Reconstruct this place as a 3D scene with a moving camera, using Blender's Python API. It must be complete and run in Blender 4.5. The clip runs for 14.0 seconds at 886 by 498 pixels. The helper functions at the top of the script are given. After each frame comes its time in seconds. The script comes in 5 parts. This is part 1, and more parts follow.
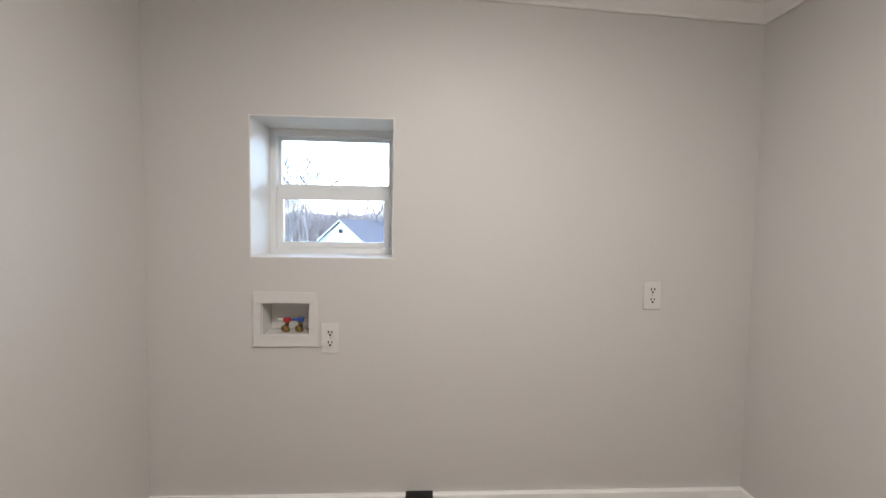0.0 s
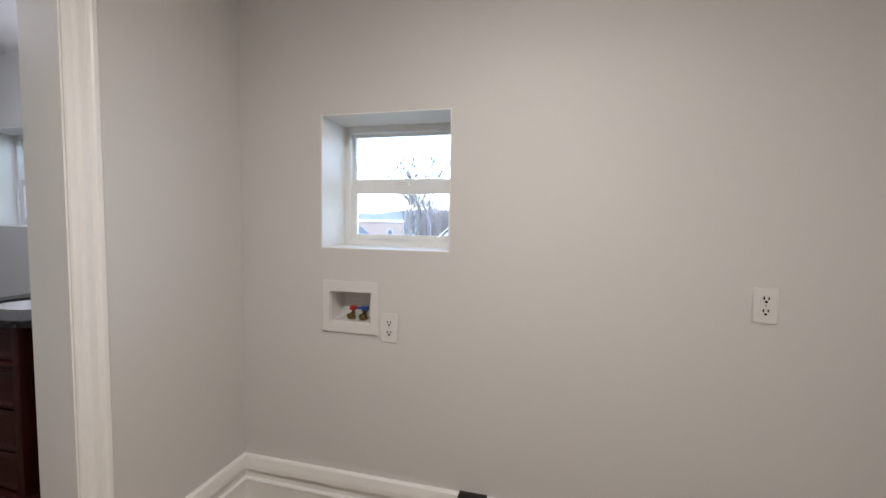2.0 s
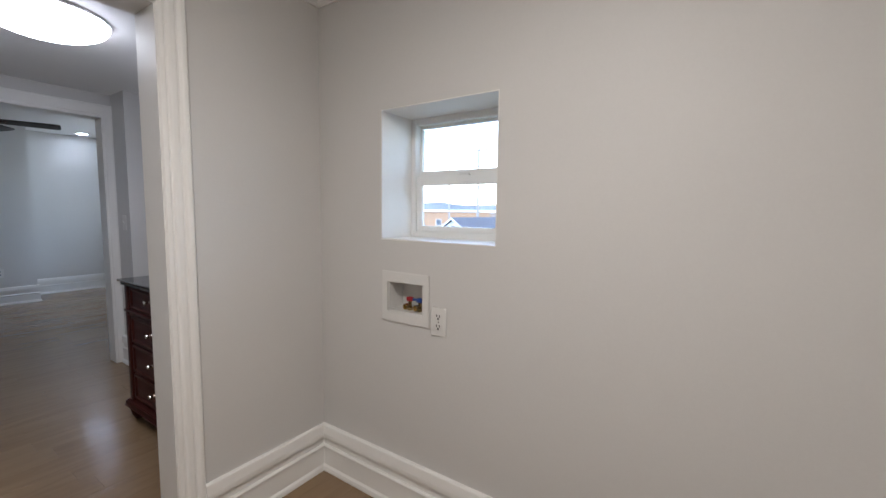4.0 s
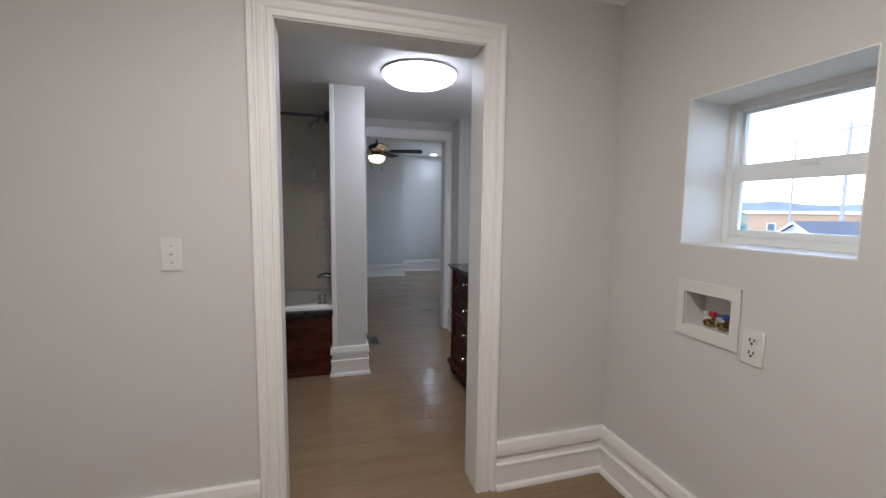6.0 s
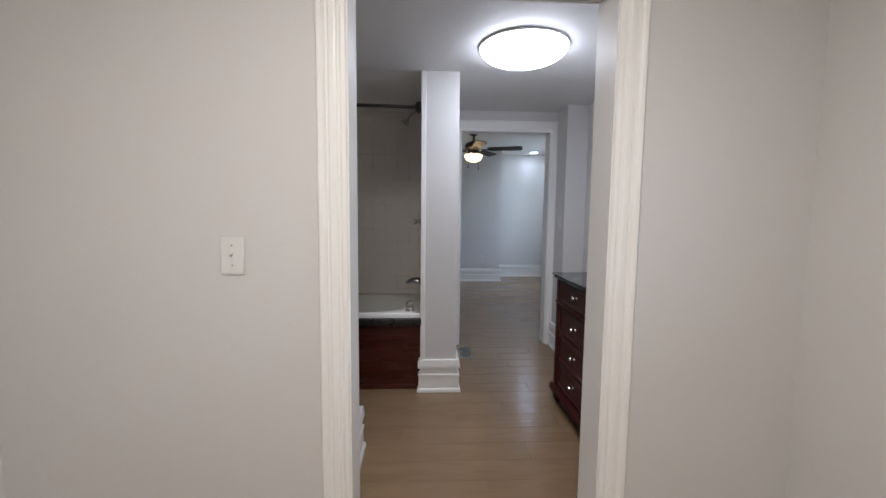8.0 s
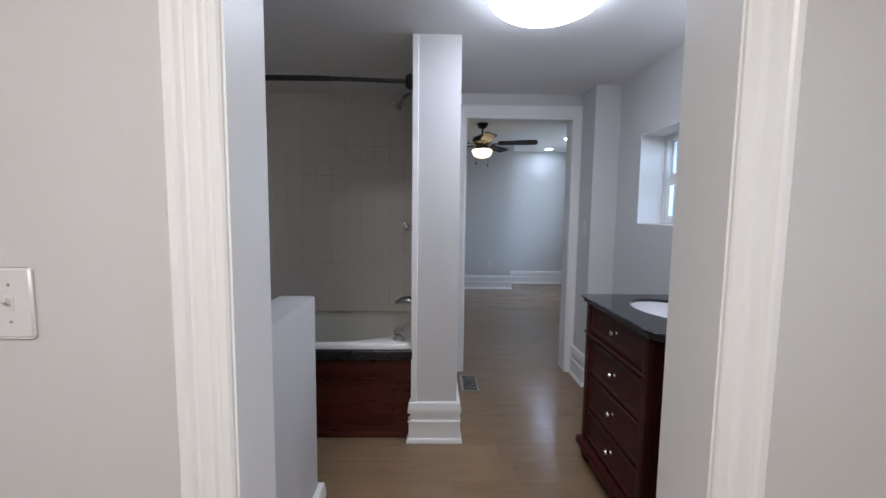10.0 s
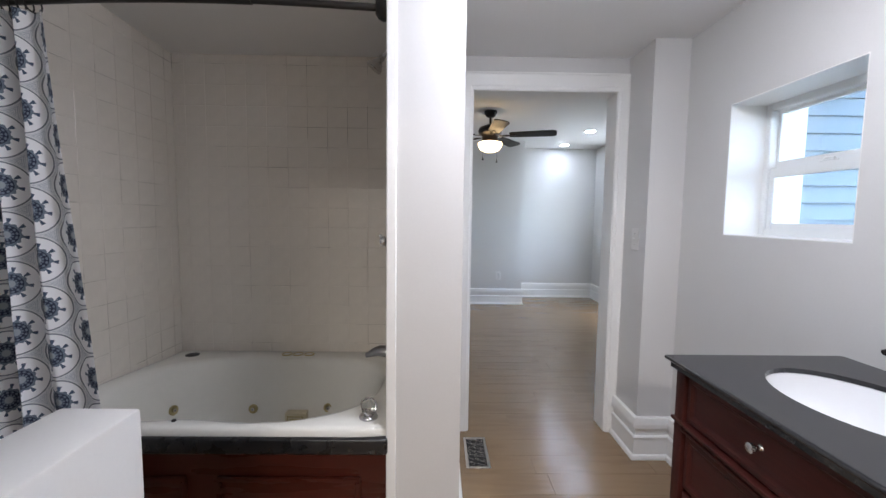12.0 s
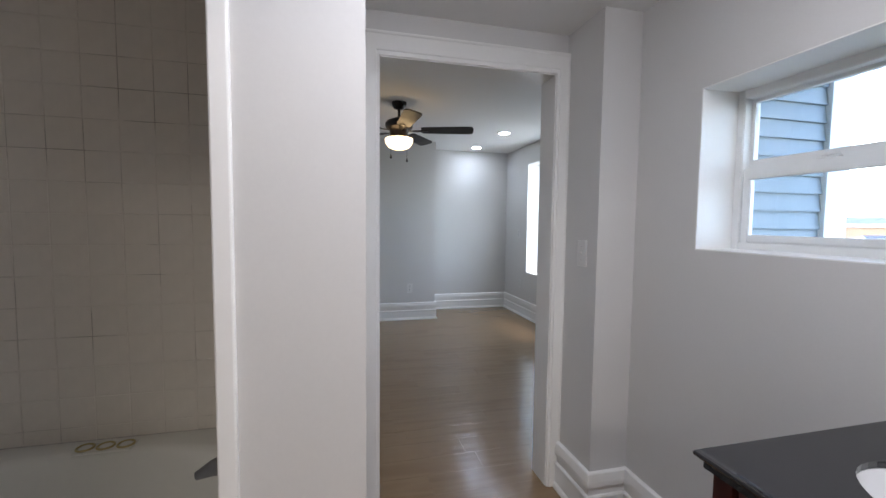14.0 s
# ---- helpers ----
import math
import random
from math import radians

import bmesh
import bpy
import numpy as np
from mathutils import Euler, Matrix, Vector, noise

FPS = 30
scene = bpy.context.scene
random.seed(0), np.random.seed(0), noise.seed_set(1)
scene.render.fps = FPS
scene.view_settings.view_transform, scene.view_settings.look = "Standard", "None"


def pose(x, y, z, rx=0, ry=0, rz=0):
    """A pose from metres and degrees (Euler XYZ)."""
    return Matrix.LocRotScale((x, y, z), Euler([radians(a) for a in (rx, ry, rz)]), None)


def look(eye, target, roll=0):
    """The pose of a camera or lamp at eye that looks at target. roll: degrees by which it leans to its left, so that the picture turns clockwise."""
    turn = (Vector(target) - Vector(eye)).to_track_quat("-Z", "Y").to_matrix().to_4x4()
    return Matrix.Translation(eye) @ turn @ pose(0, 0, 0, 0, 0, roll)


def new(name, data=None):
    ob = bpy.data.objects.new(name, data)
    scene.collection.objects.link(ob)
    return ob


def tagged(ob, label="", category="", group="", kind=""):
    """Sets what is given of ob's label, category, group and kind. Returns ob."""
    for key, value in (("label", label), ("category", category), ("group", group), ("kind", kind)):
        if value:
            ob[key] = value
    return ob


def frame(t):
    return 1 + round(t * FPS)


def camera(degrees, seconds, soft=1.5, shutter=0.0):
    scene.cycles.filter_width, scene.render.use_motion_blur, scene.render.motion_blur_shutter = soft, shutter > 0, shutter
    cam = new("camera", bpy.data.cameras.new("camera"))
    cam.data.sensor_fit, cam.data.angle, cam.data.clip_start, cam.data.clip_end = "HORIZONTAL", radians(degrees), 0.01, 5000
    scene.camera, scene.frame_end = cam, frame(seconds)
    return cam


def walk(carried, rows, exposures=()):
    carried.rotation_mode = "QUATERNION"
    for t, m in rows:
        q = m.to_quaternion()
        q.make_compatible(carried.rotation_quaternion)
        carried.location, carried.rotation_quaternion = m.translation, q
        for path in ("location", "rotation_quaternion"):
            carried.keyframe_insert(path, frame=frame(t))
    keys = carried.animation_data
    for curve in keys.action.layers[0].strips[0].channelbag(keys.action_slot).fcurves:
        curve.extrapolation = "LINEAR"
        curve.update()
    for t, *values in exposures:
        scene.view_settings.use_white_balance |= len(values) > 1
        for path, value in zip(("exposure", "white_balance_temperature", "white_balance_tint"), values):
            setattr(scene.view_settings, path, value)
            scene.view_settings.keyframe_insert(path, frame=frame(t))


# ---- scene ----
cam = camera(95.1, 14.0)
# strengths of the lights
SKY, DOME, LAUNDRY, BULB, DOWN, BOWL = 0.125, 1.25, 4.9, 0.65, 5.8, 0.2
EXPOSURES = [(0, 3.90, 6480, 12), (2.2, 3.81, 6450, 12), (4.5, 3.73, 6330, 12), (6.0, 3.68, 6330, 12), (7.0, 3.90, 6330, 12), (8.2, 4.02, 6330, 12), (10.5, 4.02, 5980, 12),
             (11.1, 4.42, 5950, 12), (11.6, 4.74, 6450, 12), (12.0, 4.78, 6550, 12), (12.6, 4.66, 6800, 12), (13.1, 4.44, 6850, 12), (13.6, 4.41, 6800, 12), (14, 4.30, 6700, 12)]
PATH = [
    (0, (0.417, 0.304, 1.282), (0.516, 2.299, 1.18), 0.9),
    (0.5, (0.531, 0.247, 1.278), (0.586, 2.244, 1.183), 0.8),
    (1, (0.697, 0.248, 1.278), (0.71, 2.244, 1.155), 0.8),
    (1.5, (0.733, 0.286, 1.277), (0.596, 2.277, 1.144), 1.0),
    (2, (0.655, 0.386, 1.273), (0.164, 2.32, 1.143), 1.0),
    (2.2, (0.653, 0.424, 1.274), (0.019, 2.316, 1.137), 0.9),
    (4.5, (0.982, 0.693, 1.28), (-0.311, 2.206, 1.087), 0.6),
    (5, (0.971, 0.791, 1.28), (-0.582, 2.036, 1.088), 0.5),
    (5.5, (0.977, 0.703, 1.286), (-0.784, 1.631, 1.092), 0.6),
    (6, (0.992, 0.567, 1.278), (-0.918, 1.127, 1.085), 0.7),
    (6.5, (0.98, 0.495, 1.264), (-1.0, 0.7, 1.074), 0.6),
    (7, (0.854, 0.547, 1.263), (-1.13, 0.706, 1.071), 0.6),
    (7.5, (0.727, 0.62, 1.27), (-1.259, 0.755, 1.078), 0.6),
    (8, (0.625, 0.63, 1.248), (-1.364, 0.727, 1.067), 0.6),
    (8.2, (0.565, 0.612, 1.252), (-1.425, 0.701, 1.066), 0.6),
    (10.3, (-0.081, 0.737, 1.269), (-2.073, 0.781, 1.092), 0.7),
    (10.5, (-0.163, 0.701, 1.274), (-2.155, 0.748, 1.099), 0.7),
    (11, (-0.366, 0.703, 1.25), (-2.358, 0.745, 1.08), 0.7),
    (11.5, (-0.608, 0.774, 1.262), (-2.601, 0.808, 1.092), 0.8),
    (12, (-0.785, 0.779, 1.273), (-2.778, 0.808, 1.114), 0.7),
    (12.5, (-0.945, 0.716, 1.301), (-2.934, 0.856, 1.158), 0.9),
    (13, (-0.948, 0.661, 1.289), (-2.903, 1.064, 1.165), 0.7),
    (13.5, (-1.113, 0.727, 1.286), (-3.05, 1.207, 1.145), 0.8),
    (14, (-1.369, 0.824, 1.293), (-3.307, 1.302, 1.164), 0.6),
]
walk(cam, [(t, look(eye, target, roll)) for t, eye, target, roll in PATH], EXPOSURES)

# ---- daylight ----
world = bpy.data.worlds.new("sky")
scene.world = world
world.use_nodes = True
wn = world.node_tree.nodes
sky = wn.new("ShaderNodeTexSky")
sky.sky_type = 'NISHITA'
sky.sun_disc = False
sky.sun_elevation = radians(68)
sky.sun_rotation = radians(160)
sky.dust_density = 0.7
sky.air_density = 1.0
sky.ozone_density = 1.5
world.node_tree.links.new(sky.outputs[0], wn["Background"].inputs[0])
wn["Background"].inputs[1].default_value = SKY
sun_data = bpy.data.lights.new("sun", 'SUN')
sun_data.energy = 0.12
sun_data.angle = radians(12)
sun_data.color = (1.0, 0.96, 0.9)
sun = new("sun", sun_data)
sun.matrix_world = pose(0, 0, 30, 22, 0, 200)
# sky light entering by the tall bedroom window
day_data = bpy.data.lights.new("window_daylight", 'AREA')
day_data.shape = 'RECTANGLE'
day_data.size, day_data.size_y = 0.88, 1.4
day_data.energy = 0.62
day_data.color = (0.80, 0.91, 1.0)
day = new("window_daylight", day_data)
day.matrix_world = pose(-6.025, 3.452, 1.36, -90, 0, 0)

# ---- materials ----
def base_mat(name):
    m = bpy.data.materials.new(name)
    m.use_nodes = True
    nt = m.node_tree
    return m, nt, nt.nodes["Principled BSDF"]


def nd(nt, kind, **kw):
    n = nt.nodes.new(kind)
    for k, v in kw.items():
        if k == "op":
            n.operation = v
        elif k == "dtype":
            n.data_type = v
        else:
            n.inputs[k].default_value = v
    return n


def coords(nt, scale=(1, 1, 1)):
    tc = nt.nodes.new("ShaderNodeTexCoord")
    mp = nt.nodes.new("ShaderNodeMapping")
    mp.inputs["Scale"].default_value = scale
    nt.links.new(tc.outputs["Object"], mp.inputs[0])
    return mp.outputs[0]


def surface(name, col, rough=0.5, metal=0.0, var=0.06, big=1.3, fine=60.0, bump=0.05, stretch=(1, 1, 1),
            rough_var=0.08, coat=0.0, rnd=0.0, spec=0.5):
    """A paint, stone, metal or wood with variation at two scales and fine relief."""
    m, nt, b = base_mat(name)
    L = nt.links.new
    c = coords(nt, stretch)
    n1 = nd(nt, "ShaderNodeTexNoise", Scale=big, Detail=4.0)
    n2 = nd(nt, "ShaderNodeTexNoise", Scale=fine, Detail=5.0)
    L(c, n1.inputs["Vector"]), L(c, n2.inputs["Vector"])
    add = nd(nt, "ShaderNodeMath", op='ADD')
    L(n1.outputs[0], add.inputs[0]), L(n2.outputs[0], add.inputs[1])
    last = add.outputs[0]
    if rnd:
        oi = nt.nodes.new("ShaderNodeObjectInfo")
        mr = nd(nt, "ShaderNodeMath", op='MULTIPLY_ADD')
        mr.inputs[1].default_value = rnd
        L(oi.outputs["Random"], mr.inputs[0]), L(last, mr.inputs[2])
        last = mr.outputs[0]
    rr = nd(nt, "ShaderNodeMapRange", **{"From Min": 0.6, "From Max": 1.4 + rnd, "To Min": 1 - var, "To Max": 1 + var})
    L(last, rr.inputs[0])
    mx = nd(nt, "ShaderNodeVectorMath", op='SCALE')
    mx.inputs[0].default_value = col
    L(rr.outputs[0], mx.inputs["Scale"])
    L(mx.outputs[0], b.inputs["Base Color"])
    r2 = nd(nt, "ShaderNodeMapRange", **{"From Min": 0.3, "From Max": 0.7, "To Min": max(0.02, rough - rough_var), "To Max": min(1, rough + rough_var)})
    L(n1.outputs[0], r2.inputs[0])
    L(r2.outputs[0], b.inputs["Roughness"])
    b.inputs["Metallic"].default_value = metal
    b.inputs["Coat Weight"].default_value = coat
    b.inputs["Coat Roughness"].default_value = 0.08
    b.inputs["Specular IOR Level"].default_value = spec
    if bump:
        bp = nd(nt, "ShaderNodeBump", Strength=bump, Distance=0.01)
        L(n2.outputs[0], bp.inputs["Height"])
        L(bp.outputs[0], b.inputs["Normal"])
    return m


def glow(name, col, strength):
    m, nt, b = base_mat(name)
    b.inputs["Base Color"].default_value = (0.8, 0.8, 0.8, 1)
    b.inputs["Emission Color"].default_value = (*col, 1)
    b.inputs["Emission Strength"].default_value = strength
    return m


def clear(name, col=(1, 1, 1), rough=0.0, ior=1.45):
    m, nt, b = base_mat(name)
    b.inputs["Base Color"].default_value = (*col, 1)
    b.inputs["Transmission Weight"].default_value = 1.0
    b.inputs["Roughness"].default_value = rough
    b.inputs["IOR"].default_value = ior
    return m


def floor_mat():
    m, nt, b = base_mat("wood_look_floor_tile")
    L = nt.links.new
    tc = nt.nodes.new("ShaderNodeTexCoord")
    oi = nt.nodes.new("ShaderNodeObjectInfo")
    isl = nt.nodes.new("ShaderNodeNewGeometry")
    rsum = nd(nt, "ShaderNodeMath", op='ADD')
    L(oi.outputs["Random"], rsum.inputs[0]), L(isl.outputs["Random Per Island"], rsum.inputs[1])
    sc = nd(nt, "ShaderNodeMath", op='MULTIPLY')
    sc.inputs[1].default_value = 37.0
    L(rsum.outputs[0], sc.inputs[0])
    mp = nt.nodes.new("ShaderNodeMapping")
    mp.inputs["Scale"].default_value = (18, 2.2, 1)
    L(isl.outputs["Position"], mp.inputs[0])
    off = nt.nodes.new("ShaderNodeCombineXYZ")
    L(sc.outputs[0], off.inputs[1]), L(sc.outputs[0], off.inputs[2])
    L(off.outputs[0], mp.inputs["Location"])
    grain = nd(nt, "ShaderNodeTexNoise", Scale=1.0, Detail=4.0, Distortion=1.0)
    L(mp.outputs[0], grain.inputs["Vector"])
    mp2 = nt.nodes.new("ShaderNodeMapping")
    mp2.inputs["Scale"].default_value = (5, 1.0, 1)
    L(isl.outputs["Position"], mp2.inputs[0]), L(off.outputs[0], mp2.inputs["Location"])
    blot = nd(nt, "ShaderNodeTexNoise", Scale=1.0, Detail=3.0)
    L(mp2.outputs[0], blot.inputs["Vector"])
    mix = nd(nt, "ShaderNodeMath", op='MULTIPLY_ADD')
    mix.inputs[1].default_value = 0.7
    L(blot.outputs[0], mix.inputs[0]), L(grain.outputs[0], mix.inputs[2])
    ra = nd(nt, "ShaderNodeMath", op='MULTIPLY_ADD')
    ra.inputs[1].default_value = 0.12
    L(rsum.outputs[0], ra.inputs[0]), L(mix.outputs[0], ra.inputs[2])
    ramp = nt.nodes.new("ShaderNodeValToRGB")
    ramp.color_ramp.elements[0].position = 0.55
    ramp.color_ramp.elements[0].color = (0.200, 0.130, 0.073, 1)
    ramp.color_ramp.elements[1].position = 1.0
    ramp.color_ramp.elements[1].color = (0.245, 0.163, 0.094, 1)
    e = ramp.color_ramp.elements.new(0.8)
    e.color = (0.223, 0.146, 0.083, 1)
    L(ra.outputs[0], ramp.inputs[0])
    L(ramp.outputs[0], b.inputs["Base Color"])
    # scraped ripples running along each board
    mp3 = nt.nodes.new("ShaderNodeMapping")
    mp3.inputs["Scale"].default_value = (24, 1.4, 1)
    L(isl.outputs["Position"], mp3.inputs[0])
    rip = nd(nt, "ShaderNodeTexNoise", Scale=1.0, Detail=0.0)
    L(mp3.outputs[0], rip.inputs["Vector"])
    b1 = nd(nt, "ShaderNodeBump", Strength=0.42, Distance=0.006)
    b2 = nd(nt, "ShaderNodeBump", Strength=0.006, Distance=0.003)
    L(rip.outputs[0], b1.inputs["Height"]), L(grain.outputs[0], b2.inputs["Height"])
    L(b1.outputs[0], b2.inputs["Normal"]), L(b2.outputs[0], b.inputs["Normal"])
    rr = nd(nt, "ShaderNodeMapRange", **{"From Min": 0.3, "From Max": 0.8, "To Min": 0.17, "To Max": 0.24})
    L(grain.outputs[0], rr.inputs[0]), L(rr.outputs[0], b.inputs["Roughness"])
    return m


def curtain_mat():
    """White cloth printed with staggered circles, each with a dark blue medallion."""
    m, nt, b = base_mat("printed_curtain_cloth")
    L = nt.links.new
    uv = nt.nodes.new("ShaderNodeUVMap")
    sp = nt.nodes.new("ShaderNodeSeparateXYZ")
    L(uv.outputs[0], sp.inputs[0])

    def mth(op, a, c=None, d=None):
        n = nt.nodes.new("ShaderNodeMath")
        n.operation = op
        for i, v in enumerate((a, c, d)):
            if v is None:
                continue
            if isinstance(v, (int, float)):
                n.inputs[i].default_value = v
            else:
                L(v, n.inputs[i])
        return n.outputs[0]

    A, B = 0.27, 0.152

    def lattice(du, dv):
        u = mth('SUBTRACT', mth('MULTIPLY', mth('FRACT', mth('ADD', mth('DIVIDE', sp.outputs[0], A), du)), A), A / 2)
        v = mth('SUBTRACT', mth('MULTIPLY', mth('FRACT', mth('ADD', mth('DIVIDE', sp.outputs[1], B), dv)), B), B / 2)
        r = mth('SQRT', mth('ADD', mth('MULTIPLY', u, u), mth('MULTIPLY', v, v)))
        return r, mth('ARCTAN2', v, u)

    r1, a1 = lattice(0.0, 0.0)
    r2, a2 = lattice(0.5, 0.5)
    r = mth('MINIMUM', r1, r2)
    pick = mth('LESS_THAN', r1, r2)
    a = mth('ADD', mth('MULTIPLY', a1, pick), mth('MULTIPLY', a2, mth('SUBTRACT', 1.0, pick)))
    petals = mth('SINE', mth('MULTIPLY', a, 12.0))
    fork = mth('SINE', mth('MULTIPLY', a, 8.0))

    def band(x, lo, hi):
        return mth('MULTIPLY', mth('GREATER_THAN', x, lo), mth('LESS_THAN', x, hi))

    core = mth('LESS_THAN', r, 0.011)
    dots = mth('MULTIPLY', band(r, 0.013, 0.030), mth('GREATER_THAN', mth('ADD', petals, mth('SINE', mth('MULTIPLY', r, 700.0))), -0.35))
    halo = mth('LESS_THAN', r, mth('MULTIPLY_ADD', petals, 0.0022, 0.037))
    prongs = mth('MULTIPLY', band(r, 0.036, 0.052), mth('GREATER_THAN', fork, mth('MULTIPLY_ADD', r, -22.0, 1.72)))
    ring = band(r, 0.0685, 0.0725)
    outer = mth('GREATER_THAN', r, 0.0725)
    lace = mth('MULTIPLY', mth('GREATER_THAN', r, 0.0765), mth('GREATER_THAN', mth('SINE', mth('MULTIPLY', r, 1500.0)), -0.1))

    def mixc(fac, c1, c2):
        n = nt.nodes.new("ShaderNodeMix")
        n.data_type = 'RGBA'
        L(fac, n.inputs["Factor"])
        if isinstance(c1, tuple):
            n.inputs["A"].default_value = (*c1, 1)
            n.inputs[6].default_value = (*c1, 1)
        else:
            L(c1, n.inputs[6])
        n.inputs[7].default_value = (*c2, 1)
        return n.outputs[2]

    white, grey, blue, navy = (0.88, 0.88, 0.89), (0.15, 0.185, 0.235), (0.07, 0.105, 0.16), (0.02, 0.028, 0.055)
    c = mixc(outer, white, (0.72, 0.73, 0.74))
    c = mixc(lace, c, (0.45, 0.48, 0.52))
    c = mixc(ring, c, (0.2, 0.22, 0.25))
    c = mixc(prongs, c, blue)
    c = mixc(halo, c, grey)
    c = mixc(dots, c, navy)
    c = mixc(core, c, (0.3, 0.33, 0.36))
    L(c, b.inputs["Base Color"])
    b.inputs["Roughness"].default_value = 0.85
    wv = nd(nt, "ShaderNodeTexNoise", Scale=900.0, Detail=1.0)
    L(uv.outputs[0], wv.inputs["Vector"])
    bp = nd(nt, "ShaderNodeBump", Strength=0.08, Distance=0.002)
    L(wv.outputs[0], bp.inputs["Height"]), L(bp.outputs[0], b.inputs["Normal"])
    return m


def grout_mat():
    """Cream grout, stained dark in patches."""
    m, nt, b = base_mat("wall_tile_grout")
    L = nt.links.new
    c = coords(nt)
    n1 = nd(nt, "ShaderNodeTexNoise", Scale=4.5, Detail=2.0)
    n2 = nd(nt, "ShaderNodeTexNoise", Scale=60.0, Detail=2.0)
    L(c, n1.inputs["Vector"]), L(c, n2.inputs["Vector"])
    mx = nd(nt, "ShaderNodeMath", op='MULTIPLY_ADD')
    mx.inputs[1].default_value = 0.25
    L(n2.outputs[0], mx.inputs[0]), L(n1.outputs[0], mx.inputs[2])
    ramp = nt.nodes.new("ShaderNodeValToRGB")
    ramp.color_ramp.elements[0].position = 0.62
    ramp.color_ramp.elements[0].color = (0.69, 0.645, 0.58, 1)
    ramp.color_ramp.elements[1].position = 0.80
    ramp.color_ramp.elements[1].color = (0.20, 0.17, 0.14, 1)
    L(mx.outputs[0], ramp.inputs[0]), L(ramp.outputs[0], b.inputs["Base Color"])
    b.inputs["Roughness"].default_value = 0.85
    return m


